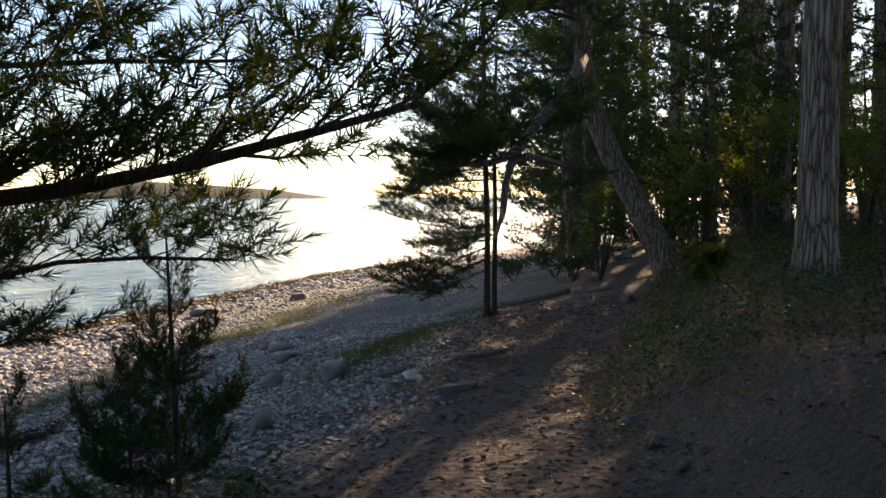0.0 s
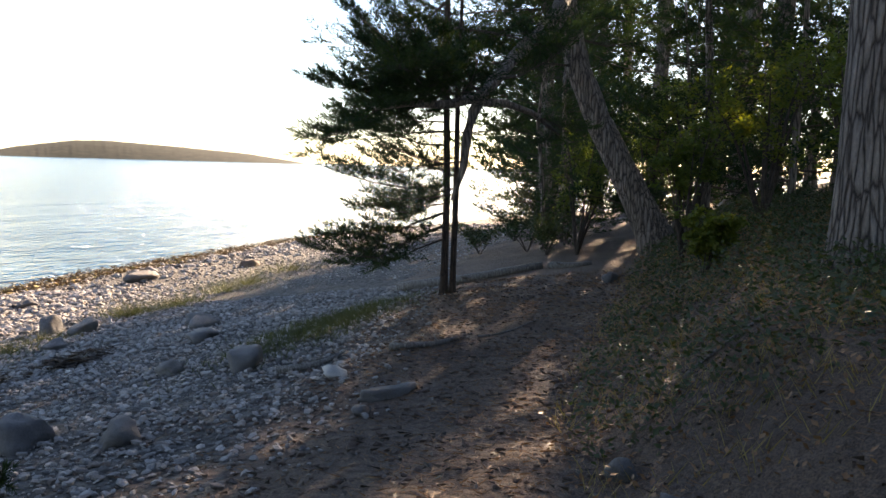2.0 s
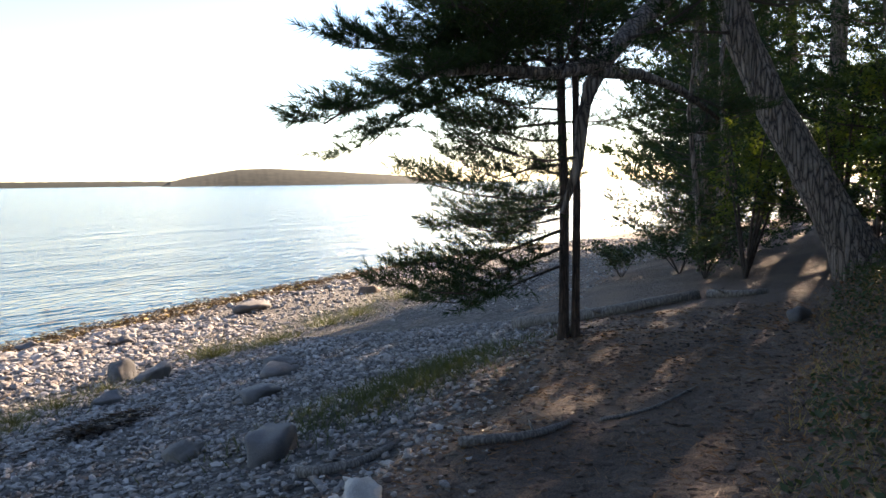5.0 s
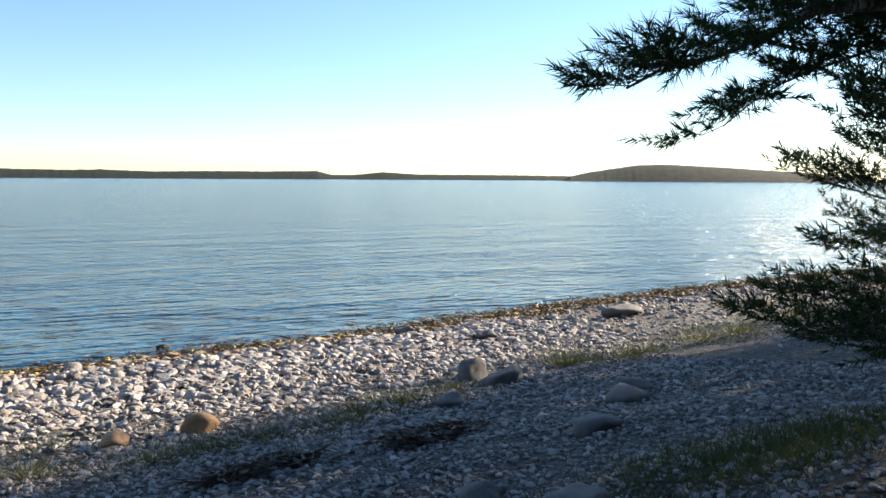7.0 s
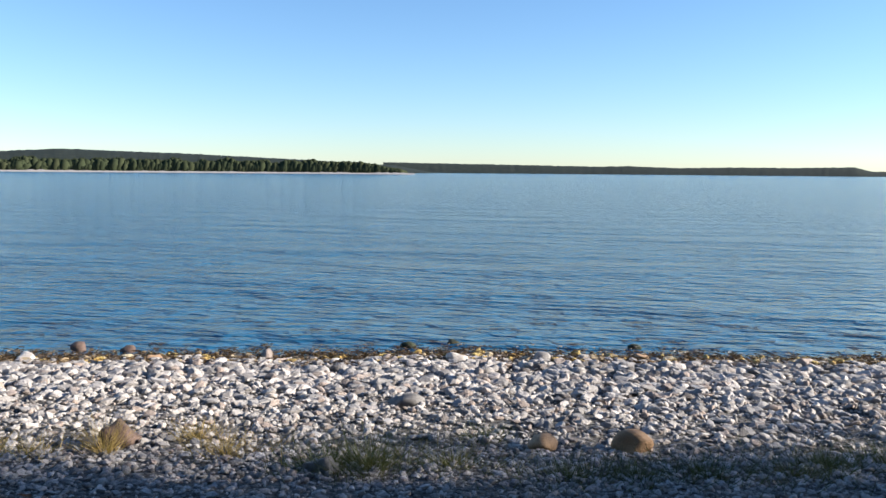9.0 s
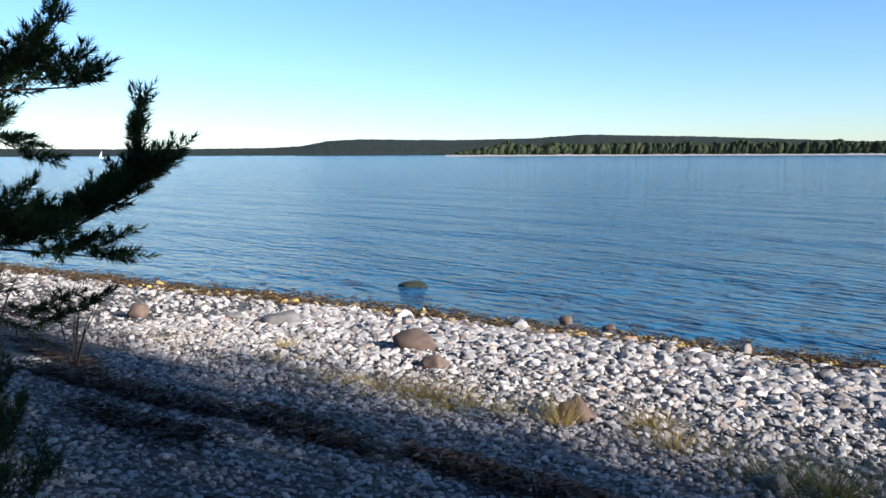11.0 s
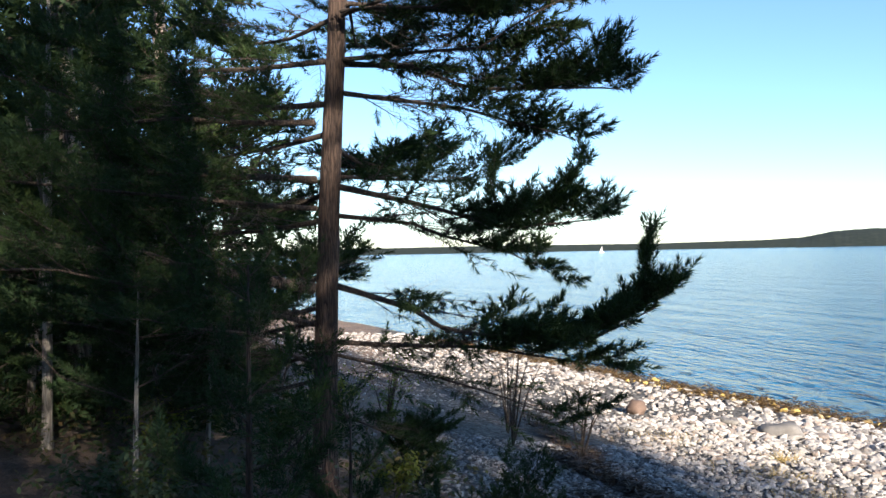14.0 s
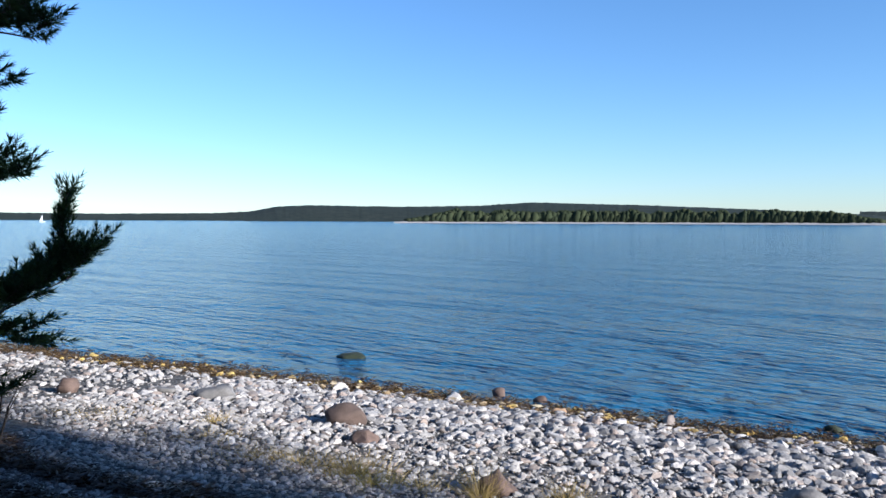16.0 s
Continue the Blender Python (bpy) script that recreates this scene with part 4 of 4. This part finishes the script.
# ---- the wood ----
def wood_pine(x, y, h, seed, low, reach, count):
    r = random.Random(seed)
    q = h / 12
    pts = [(0, 0, 0), (r.uniform(-0.1, 0.1), r.uniform(-0.1, 0.1), h * 0.3), (r.uniform(-0.25, 0.25), r.uniform(-0.25, 0.25), h * 0.65), (r.uniform(-0.3, 0.3), 0, h)]
    return pine(x, y, "tall shore pine with a dark crown in the wood, some added to cast shade", pts, [0.16 * q, 0.14 * q, 0.10 * q, 0.02], [], COARSE if -9.5 < x < 0 else LOOSE if 0 < x < 15.8 else DISTANT, seed, (low, h * 0.97, count, reach), None, 10, "pines of the wood")


# besides the visible wood, some rows are pines added to shade beach and path
for i, (x, y, h, low, reach, count) in enumerate((
        (11.0, -1.6, 12, 1.0, 3.0, 22), (10.9, 0.3, 6, 0.4, 2.0, 36), (13.5, -0.6, 12, 0.8, 3.0, 22), (8.6, -3.4, 12, 1.2, 3.0, 20), (6.6, -2.2, 11, 2.0, 2.8, 17),
        (15.5, -3.0, 13, 0.6, 3.2, 24), (17.5, 0.0, 13, 0.8, 3.2, 36), (12.0, -6.0, 13, 0.8, 3.2, 34), (6.2, -5.5, 12, 1.2, 3.0, 30), (9.5, -9.0, 13, 0.8, 3.2, 30),
        # tall pines from x = 22 on: added casters; the last two, unseen, block sky
        (19.0, -6.5, 14, 0.8, 3.4, 32), (22.0, 0.4, 17, 1.0, 3.6, 50), (25.5, 6.8, 19, 1.6, 3.6, 60), (29.0, 7.9, 19, 1.6, 3.6, 60), (33.0, 8.9, 20, 1.4, 3.6, 60), (37.5, 9.6, 20, 1.4, 3.6, 60), (42.0, 10.2, 21, 1.4, 3.6, 56), (31.0, 1.4, 19, 1.2, 3.6, 50), (38.0, 6.4, 20, 1.2, 3.6, 50), (26.0, -0.5, 18, 1.0, 3.6, 46), (41.0, 5.0, 20, 1.0, 3.6, 44), (2.0, -4.5, 12, 1.6, 3.0, 26), (-2.5, -5.0, 12, 1.4, 3.0, 26),
        (-7.9, -1.9, 10, 0.5, 2.8, 36), (-9.0, -2.2, 12, 0.5, 3.0, 36), (-6.2, -3.8, 12, 0.8, 3.0, 32), (-15.0, -1.5, 13, 0.5, 3.2, 34), (-23.0, -3.0, 13, 0.5, 3.4, 32),
        # more added pines, thickening the shade on path, slope and western trees
        (24.0, 2.9, 18, 1.6, 3.4, 56), (27.5, 6.6, 19, 1.8, 3.2, 60), (31.5, 7.4, 20, 1.8, 3.4, 60), (34.5, 6.8, 20, 1.6, 3.4, 54), (12.6, -2.4, 16, 1.0, 3.2, 30),
        (13.0, 3.0, 4.6, 0.2, 1.7, 34), (15.5, 4.0, 5.2, 0.2, 1.8, 34), (11.2, 2.9, 3.4, 0.2, 1.3, 30),
        (-5.4, -0.3, 2.8, 0.15, 1.2, 26), (-5.0, 0.9, 1.7, 0.1, 0.9, 22), (-7.6, 0.5, 3.0, 0.15, 1.3, 26), (-6.6, 2.0, 1.6, 0.1, 0.9, 22), (-5.6, -0.9, 3.4, 0.2, 1.3, 26), (-9.5, 1.2, 2.6, 0.15, 1.2, 24),
        (9.8, -0.9, 4, 0.2, 1.6, 30), (12.4, 0.9, 4, 0.2, 1.7, 30), (11.6, -3.4, 4, 0.2, 1.6, 28), (14.0, -1.2, 5, 0.2, 1.8, 30), (16.0, 1.0, 5, 0.2, 1.8, 30), (8.4, -5.5, 5, 0.2, 1.8, 28), (-8.2, -0.4, 4, 0.2, 1.6, 28), (-6.4, -2.4, 4, 0.2, 1.6, 28), (18.5, -1.5, 5, 0.2, 2.0, 28), (-6.9, -0.1, 9, 0.3, 2.4, 40), (-8.3, 0.2, 10, 0.3, 2.4, 40), (-10.5, -0.4, 12, 0.3, 3.0, 40), (-12.5, 0.4, 12, 0.3, 3.0, 36), (-7.4, -1.6, 11, 0.4, 2.8, 36))):
    wood_pine(x, y, h, 400 + i, low, reach, count)


# ---- saplings and bushes ----
def sapling(x, y, h, label, seed, kit, lean=(0, 0), bare_to=0.2, count=14, reach=0.5, material=None):
    r = random.Random(seed)
    tree = new("pine_sapling")
    tree.matrix_basis = pose(x, y, ground_z(x, y) - 0.03)
    pts = [(0, 0, 0), (lean[0] * 0.4, lean[1] * 0.4, h * 0.45), (lean[0], lean[1], h)]
    part_mesh("trunk", trunk_mesh(pts, [0.008 * h + 0.008, 0.006 * h + 0.006, 0.004], 7, material or M_BARK_THIN, 0.2), tree)
    for i in range(count):
        s = bare_to + (1 - bare_to) * (i + 0.5) / count
        add_bough(tree, along(pts, h * min(s, 0.98)), i * 137.5, reach * (1.15 - 0.75 * s) * r.uniform(0.8, 1.25), r.uniform(5, 25) + 30 * s, kit, r)
    return tagged(tree, label, "sapling", "pine saplings")


sapling(-1.0, 1.42, 1.6, "young pine sapling with spreading twigs", 51, TWIGS, (-0.04, 0.02), 0.26, 12, 0.42)
sapling(-1.5, 1.9, 0.95, "young pine sapling with thin crown", 52, TWIGS, (0, 0.02), 0.25, 6, 0.3)
sapling(-0.44, 2.02, 0.75, "small bushy pine seedling", 53, TWIGS, (0, 0), 0.1, 9, 0.4)
sapling(-0.36, 2.38, 0.95, "small bushy pine seedling", 54, TWIGS, (0, 0), 0.03, 22, 0.30)
sapling(-3.9, 2.8, 0.55, "small bushy pine seedling", 57, TWIGS, (0.05, 0), 0.05, 18, 0.34)
sapling(-2.95, 0.80, 1.5, "thin grey sapling with dead lower twigs", 55, BARE, (0.05, 0.05), 0.3, 11, 0.7, M_DEAD)
sapling(-4.7, -0.02, 4.4, "tall thin grey stem with dead twigs", 56, BARE, (0.1, 0.1), 0.25, 14, 0.9, M_DEAD)
sapling(-4.4, 1.2, 1.6, "thin sapling with dead twigs", 58, BARE, (0.0, 0.1), 0.3, 10, 0.6, M_DEAD)


def bush(x, y, h, w, label, seed, material, leaf=0.03, count=900, name="leafy_bush"):
    """Several stems and a loose crown of small leaves."""
    r = random.Random(seed)
    thing = new(name)
    thing.matrix_basis = pose(x, y, ground_z(x, y) - 0.02)
    ends = []
    for i in range(7):
        a = r.uniform(0, 6.283)
        tip = Vector((math.cos(a) * w * r.uniform(0.2, 0.8), math.sin(a) * w * r.uniform(0.2, 0.8), h * r.uniform(0.65, 1.0)))
        verts, faces = [], []
        pts = [Vector((0, 0, 0)), tip * 0.5 + Vector((0, 0, 0.1 * h)), tip]
        tube(verts, faces, pts, [0.011 * h, 0.007 * h, 0.002], 5)
        for k in range(7):
            q = r.uniform(0.3, 0.98)
            p = pts[0].lerp(pts[1], q * 2) if q < 0.5 else pts[1].lerp(pts[2], q * 2 - 1)
            e = p + Vector((r.gauss(0, 1), r.gauss(0, 1), r.uniform(0, 0.8))) * 0.18 * w
            tube(verts, faces, [p, e], [0.003 * h, 0.001], 3, cap=False)
            ends += [p.lerp(e, 0.6), e]
        part_mesh("stem", mesh_of("stem", verts, faces, M_LIMB), thing)
    lv, lf = [], []
    for _ in range(count):
        c = r.choice(ends) + Vector((r.gauss(0, 1), r.gauss(0, 1), r.gauss(0, 1))) * 0.06 * w
        q = Euler((r.uniform(-0.9, 0.9), r.uniform(-0.9, 0.9), r.uniform(0, 6.283))).to_matrix()
        s = leaf * r.uniform(0.6, 1.3)
        b0 = len(lv)
        lv += [c + q @ Vector(p) * s for p in ((-1, 0, 0), (0, -0.5, 0.12), (1, 0, 0), (0, 0.5, 0.12))]
        lf.append((b0, b0 + 1, b0 + 2, b0 + 3))
    part_mesh("leaves", mesh_of("leaves", lv, lf, material, False), thing)
    return tagged(thing, label, "bush", "undergrowth bushes")


for i, (x, y, h, w) in enumerate(((6.6, 0.15, 1.5, 0.5), (7.2, -0.6, 2.2, 0.9), (9.4, 0.3, 2.6, 1.0), (6.2, -1.4, 2.0, 0.9), (8.2, -1.9, 2.8, 1.1), (9.8, 2.0, 2.0, 0.9), (11.2, 1.2, 2.6, 1.2), (5.2, -2.0, 1.8, 0.8), (4.9, -0.2, 0.6, 0.35))):
    bush(x, y, h, w, "leafy bush with yellow-green backlit leaves under the pines", 600 + i, M_LEAF, 0.03, 2600)
for i, (x, y, h, w) in enumerate(((-6.6, 3.1, 0.9, 0.5), (-5.8, 2.4, 0.8, 0.5), (-2.2, 0.9, 0.5, 0.4), (-3.9, 0.9, 0.7, 0.5), (-3.3, 2.5, 0.35, 0.3))):
    bush(x, y, h, w, "low green bush below the pine", 640 + i, M_LEAF, 0.02, 700)
for i, (x, y, h, w) in enumerate(((-1.65, 0.85, 0.55, 0.6), (-2.15, 1.0, 0.6, 0.6), (-1.25, 1.1, 0.45, 0.5))):
    bush(x, y, h, w, "dark low shrub at the edge of the path", 700 + i, M_SHRUB, 0.022, 1800)
for i, (x, y, h, w) in enumerate(((10.3, 2.6, 0.7, 0.8), (11.6, 3.3, 0.8, 0.9), (13.2, 3.0, 1.0, 1.0), (12.2, 4.4, 0.6, 0.8), (15.0, 4.6, 1.1, 1.2), (9.6, 0.9, 1.1, 0.7))):
    bush(x, y, h, w, "dark low shrub at the forest edge", 680 + i, M_SHRUB, 0.03, 1500)
for i, (x, y, h, w) in enumerate(((-5.6, 5.0, 1.0, 0.5), (-6.6, 4.6, 1.2, 0.5), (-7.6, 4.9, 1.1, 0.5))):
    bush(x, y, h, w, "bare thin-stemmed shrub on the beach", 660 + i, M_LITTER, 0.012, 60, "bare_shrub")


# ---- forest floor ----
def leaf_carpet(name, label, spots, material, leaf, high):
    r = random.Random(len(spots))
    lv, lf = [], []
    for x, y in spots:
        c = Vector((x, y, ground_z(x, y) + high * r.random() ** 1.3))
        q = Euler((r.uniform(-0.8, 0.8), r.uniform(-0.8, 0.8), r.uniform(0, 6.283))).to_matrix()
        s = leaf * r.uniform(0.6, 1.4)
        b0 = len(lv)
        lv += [c + q @ Vector(p) * s for p in ((-1, 0, 0), (0, -0.55, 0.1), (1, 0, 0), (0, 0.55, 0.1))]
        lf.append((b0, b0 + 1, b0 + 2, b0 + 3))
    return tagged(new(name, mesh_of(name, lv, lf, material, False)), label, "undergrowth", kind="stuff")


rs = random.Random(77)
spots = []
while len(spots) < 42000:
    x, y = rs.uniform(1.2, 11), rs.uniform(-3.5, 1.2)
    b = behind_bank(x, y)
    if b > 0.05 and noise.noise((x * 1.1, y * 1.1, 4)) + min(b, 0.6) * 0.9 + 0.05 * (x - 2) > -0.05 + rs.random() * 0.5:
        spots.append((x, y))
leaf_carpet("bilberry_scrub", "low dark green bilberry scrub on the bank", spots, M_SHRUB, 0.02, 0.26)
spots = [(x, y) for x, y in ((rs.uniform(-12, -2.4), rs.uniform(-5, 3.4)) for _ in range(26000)) if from_shore(x, y) > 9.3 + noise.noise((x, y, 1)) and (x < -3.4 or y > 0.6) and not (x > -4.2 and y < 0.0)]
leaf_carpet("bilberry_scrub", "dark green scrub under the western pines", spots, M_SHRUB, 0.026, 0.4)
stalks = []
for _ in range(15000):
    x, y = rs.uniform(0.8, 9), rs.uniform(-2.5, 1.1)
    if behind_bank(x, y) > -0.05 and noise.noise((x * 1.7, y * 1.7, 9)) > -0.1:
        a = rs.uniform(0, 6.283)
        stalks.append(((x, y, ground_z(x, y)), (math.cos(a) * 0.7, math.sin(a) * 0.7, 1), rs.uniform(0.04, 0.15), rs.uniform(0.003, 0.006)))
tagged(new("dry_grass", blades(stalks, "dry_grass", M_GRASS)), "dry grass stalks along the path edge", "grass", kind="stuff")
fallen = []
for _ in range(36000):
    x, y = rs.uniform(-2.5, 8), rs.uniform(-2.5, 3.6)
    dens = litter(x, y) * (0.35 + 0.65 * (noise.noise((x * 1.2, y * 1.2, 2)) > 0.05))
    dens = max(dens, math.exp(-((x - 3.45) ** 2 / 0.6 + (y - 1.9) ** 2 / 0.14)) * 1.4)
    if rs.random() < dens:
        a = rs.uniform(0, 6.283)
        fallen.append(((x, y, ground_z(x, y) + 0.004), (math.cos(a), math.sin(a), rs.uniform(0.02, 0.3)), rs.uniform(0.04, 0.09), rs.uniform(0.003, 0.007)))
tagged(new("needle_litter", blades(fallen, "needle_litter", M_LITTER)), "rusty fallen pine needles on the path", "litter", kind="stuff")
scatter("path_gravel", "small stones trodden into the path", [(x, y, ground_z(x, y) - 0.004, 0.012 + 0.05 * rs.random() ** 3) for x, y in ((rs.uniform(-2.5, 8), rs.uniform(-1.8, 2.8)) for _ in range(9000)) if behind_bank(x, y) < 0.4], 1, M_BROWN, 26, 12)
mossy = [((x, y, ground_z(x, y)), (rs.gauss(0, 0.6), rs.gauss(0, 0.6), 1), rs.uniform(0.04, 0.13), rs.uniform(0.005, 0.01)) for x, y in ((rs.gauss(5.2, 0.75), rs.gauss(3.55, 0.28)) for _ in range(4200))]
tagged(new("low_grass", blades(mossy, "low_grass", M_GRASS_GREEN)), "patch of short dark green grass under the pine", "grass", kind="stuff")


spots = [(x, y) for x, y in ((rs.uniform(0.2, 10), rs.uniform(-3.5, 1.2)) for _ in range(15000)) if behind_bank(x, y) > -0.1]
leaf_carpet("fallen_leaves", "brown fallen leaves and twigs on the bank", spots, M_LITTER, 0.016, 0.14)
chips = []
for _ in range(9000):
    x, y = rs.uniform(-2.5, 8), rs.uniform(-2.2, 3.2)
    if litter(x, y) > 0.5 * rs.random():
        a = rs.uniform(0, 6.283)
        chips.append(((x, y, ground_z(x, y) + 0.006), (math.cos(a), math.sin(a), rs.uniform(-0.05, 0.25)), rs.uniform(0.02, 0.06), rs.uniform(0.008, 0.02)))
tagged(new("bark_chips", blades(chips, "bark_chips", M_WRACK_DARK)), "dark bark scraps and twigs strewn over the path", "litter", kind="stuff")


# ---- dead wood ----
def log(pts, radii, label, name="log", material=None, knots=3, seed=1):
    r = random.Random(seed)
    foot = Vector(pts[0])
    verts, faces = [], []
    line = [Vector(p) - foot for p in pts]
    tube(verts, faces, line, radii, 12, 0.18)
    for _ in range(knots):
        i = r.randrange(len(line) - 1)
        p = line[i].lerp(line[i + 1], r.random())
        d = Vector((r.gauss(0, 1), r.gauss(0, 1), r.uniform(0.1, 0.8))).normalized()
        tube(verts, faces, [p, p + d * radii[0] * 1.6, p + d * radii[0] * 3], [radii[0] * 0.35, radii[0] * 0.25, radii[0] * 0.08], 5)
    faces.append(tuple(range(11, -1, -1)))
    ob = new(name, mesh_of(name, verts, faces, material or M_DEAD))
    ob.location = foot
    return tagged(ob, label, "log", "driftwood")


def lying(x0, y0, x1, y1, n, r0, r1, bend, label, name, seed, knots=3):
    rr = random.Random(seed)
    pts = []
    for i in range(n):
        s = i / (n - 1)
        x = x0 + (x1 - x0) * s + bend * math.sin(s * 3.1) * (y1 - y0) + rr.gauss(0, 0.01)
        y = y0 + (y1 - y0) * s - bend * math.sin(s * 3.1) * (x1 - x0)
        pts.append((x, y, ground_z(x, y) + (r0 + (r1 - r0) * s) * 0.7))
    return log(pts, [r0 + (r1 - r0) * i / (n - 1) for i in range(n)], label, name, None, knots, seed)


lying(8.0, 4.1, 8.6, 2.2, 9, 0.075, 0.055, 0.06, "weathered grey log lying behind the small pine", "fallen_log", 3)
lying(8.6, 2.1, 8.5, 1.5, 5, 0.05, 0.03, 0.1, "broken dark branch beside the log", "branch_on_ground", 4)
lying(7.4, 4.0, 6.8, 3.3, 6, 0.035, 0.015, 0.15, "thin grey branch lying on the pebbles", "branch_on_ground", 5)
lying(3.05, 2.78, 3.6, 2.55, 7, 0.035, 0.02, 0.2, "crooked driftwood stick on the pebble slope", "driftwood", 6)
lying(3.35, 1.95, 3.95, 1.62, 6, 0.03, 0.016, 0.12, "exposed root across the needle patch", "root", 7, 1)
lying(4.1, 1.5, 4.9, 1.2, 8, 0.012, 0.006, 0.07, "thin exposed root crossing the path", "root", 8, 1)
lying(-0.9, 5.6, -0.55, 5.95, 5, 0.02, 0.01, 0.1, "bleached driftwood stick in the seaweed", "driftwood", 9, 2)
lying(-3.9, 5.0, -4.8, 4.7, 6, 0.018, 0.008, 0.15, "thin twig in the dried seaweed", "driftwood", 10, 2)
lying(2.0, -0.35, 2.5, -0.75, 6, 0.010, 0.005, 0.1, "pale twig on the bank", "twig", 11, 1)
lying(1.0, 5.4, 0.3, 5.55, 6, 0.02, 0.01, 0.1, "dark stick lying in the seaweed", "driftwood", 12, 2)


# ---- sailing boat far out ----
def sailing_boat(x, y, yaw):
    boat = new("sailing_boat")
    boat.matrix_basis = pose(x, y, 0, 0, 0, yaw) @ Matrix.Scale(0.55, 4)
    verts, faces = [], []
    for s, w, top in ((-4.5, 1.0, 1.0), (-2, 1.4, 1.0), (1.5, 1.3, 1.1), (4.8, 0.1, 1.4)):
        verts += [(s, -w, top), (s, -w * 0.6, -0.2), (s, w * 0.6, -0.2), (s, w, top)]
    for i in range(3):
        for k in range(4):
            a, b = i * 4 + k, i * 4 + (k + 1) % 4
            faces.append((a, b, b + 4, a + 4))
    faces += [(0, 1, 2, 3), (12, 15, 14, 13)]
    part_mesh("hull", mesh_of("hull", verts, faces, plain("white_hull", (0.75, 0.75, 0.74), 0.3), False), boat)
    verts, faces = [], []
    tube(verts, faces, [(0.8, 0, 1), (0.8, 0, 12)], [0.12, 0.07], 6)
    part_mesh("mast", mesh_of("mast", verts, faces, plain("alloy_mast", (0.6, 0.6, 0.6), 0.4)), boat)
    verts, faces = [], []
    for i in range(7):
        s = i / 6
        for k in range(4):
            q = k / 3
            for o in (0.02, -0.02):
                verts.append((0.7 - q * 4.6 * (1 - s), 0.45 * math.sin(q * 3.1) * (1 - s) + o, 2.0 + 9.6 * s))
    for i in range(6):
        for k in range(3):
            a = i * 8 + k * 2
            faces += [(a, a + 2, a + 10, a + 8), (a + 1, a + 9, a + 11, a + 3)]
    part_mesh("sail", mesh_of("sail", verts, faces, plain("white_sailcloth", (0.8, 0.8, 0.79), 0.7)), boat, "white hoisted mainsail")
    return tagged(boat, "white sailing boat far out under sail", "boat")


sailing_boat(-720, 361, 40)

# ---- the biggest stones one by one, set in the ground ----
rp_ = random.Random(90)
SHAPES = []
for i in range(14):
    v, f = stone_shape(rp_, 2)
    v = v * np.array([rp_.uniform(0.8, 1.3), rp_.uniform(0.65, 1.0), rp_.uniform(0.4, 0.7)]) / 2
    SHAPES.append(mesh_of("stone", v.tolist(), f, M_STONE))
for x, y, z, s in SINGLE_A + SINGLE_B:
    part_mesh("stone", rp_.choice(SHAPES), GROUND, m=pose(x, y, z + s * 0.12, rp_.uniform(-18, 18), rp_.uniform(-18, 18), rp_.uniform(0, 360)) @ Matrix.Scale(s, 4))
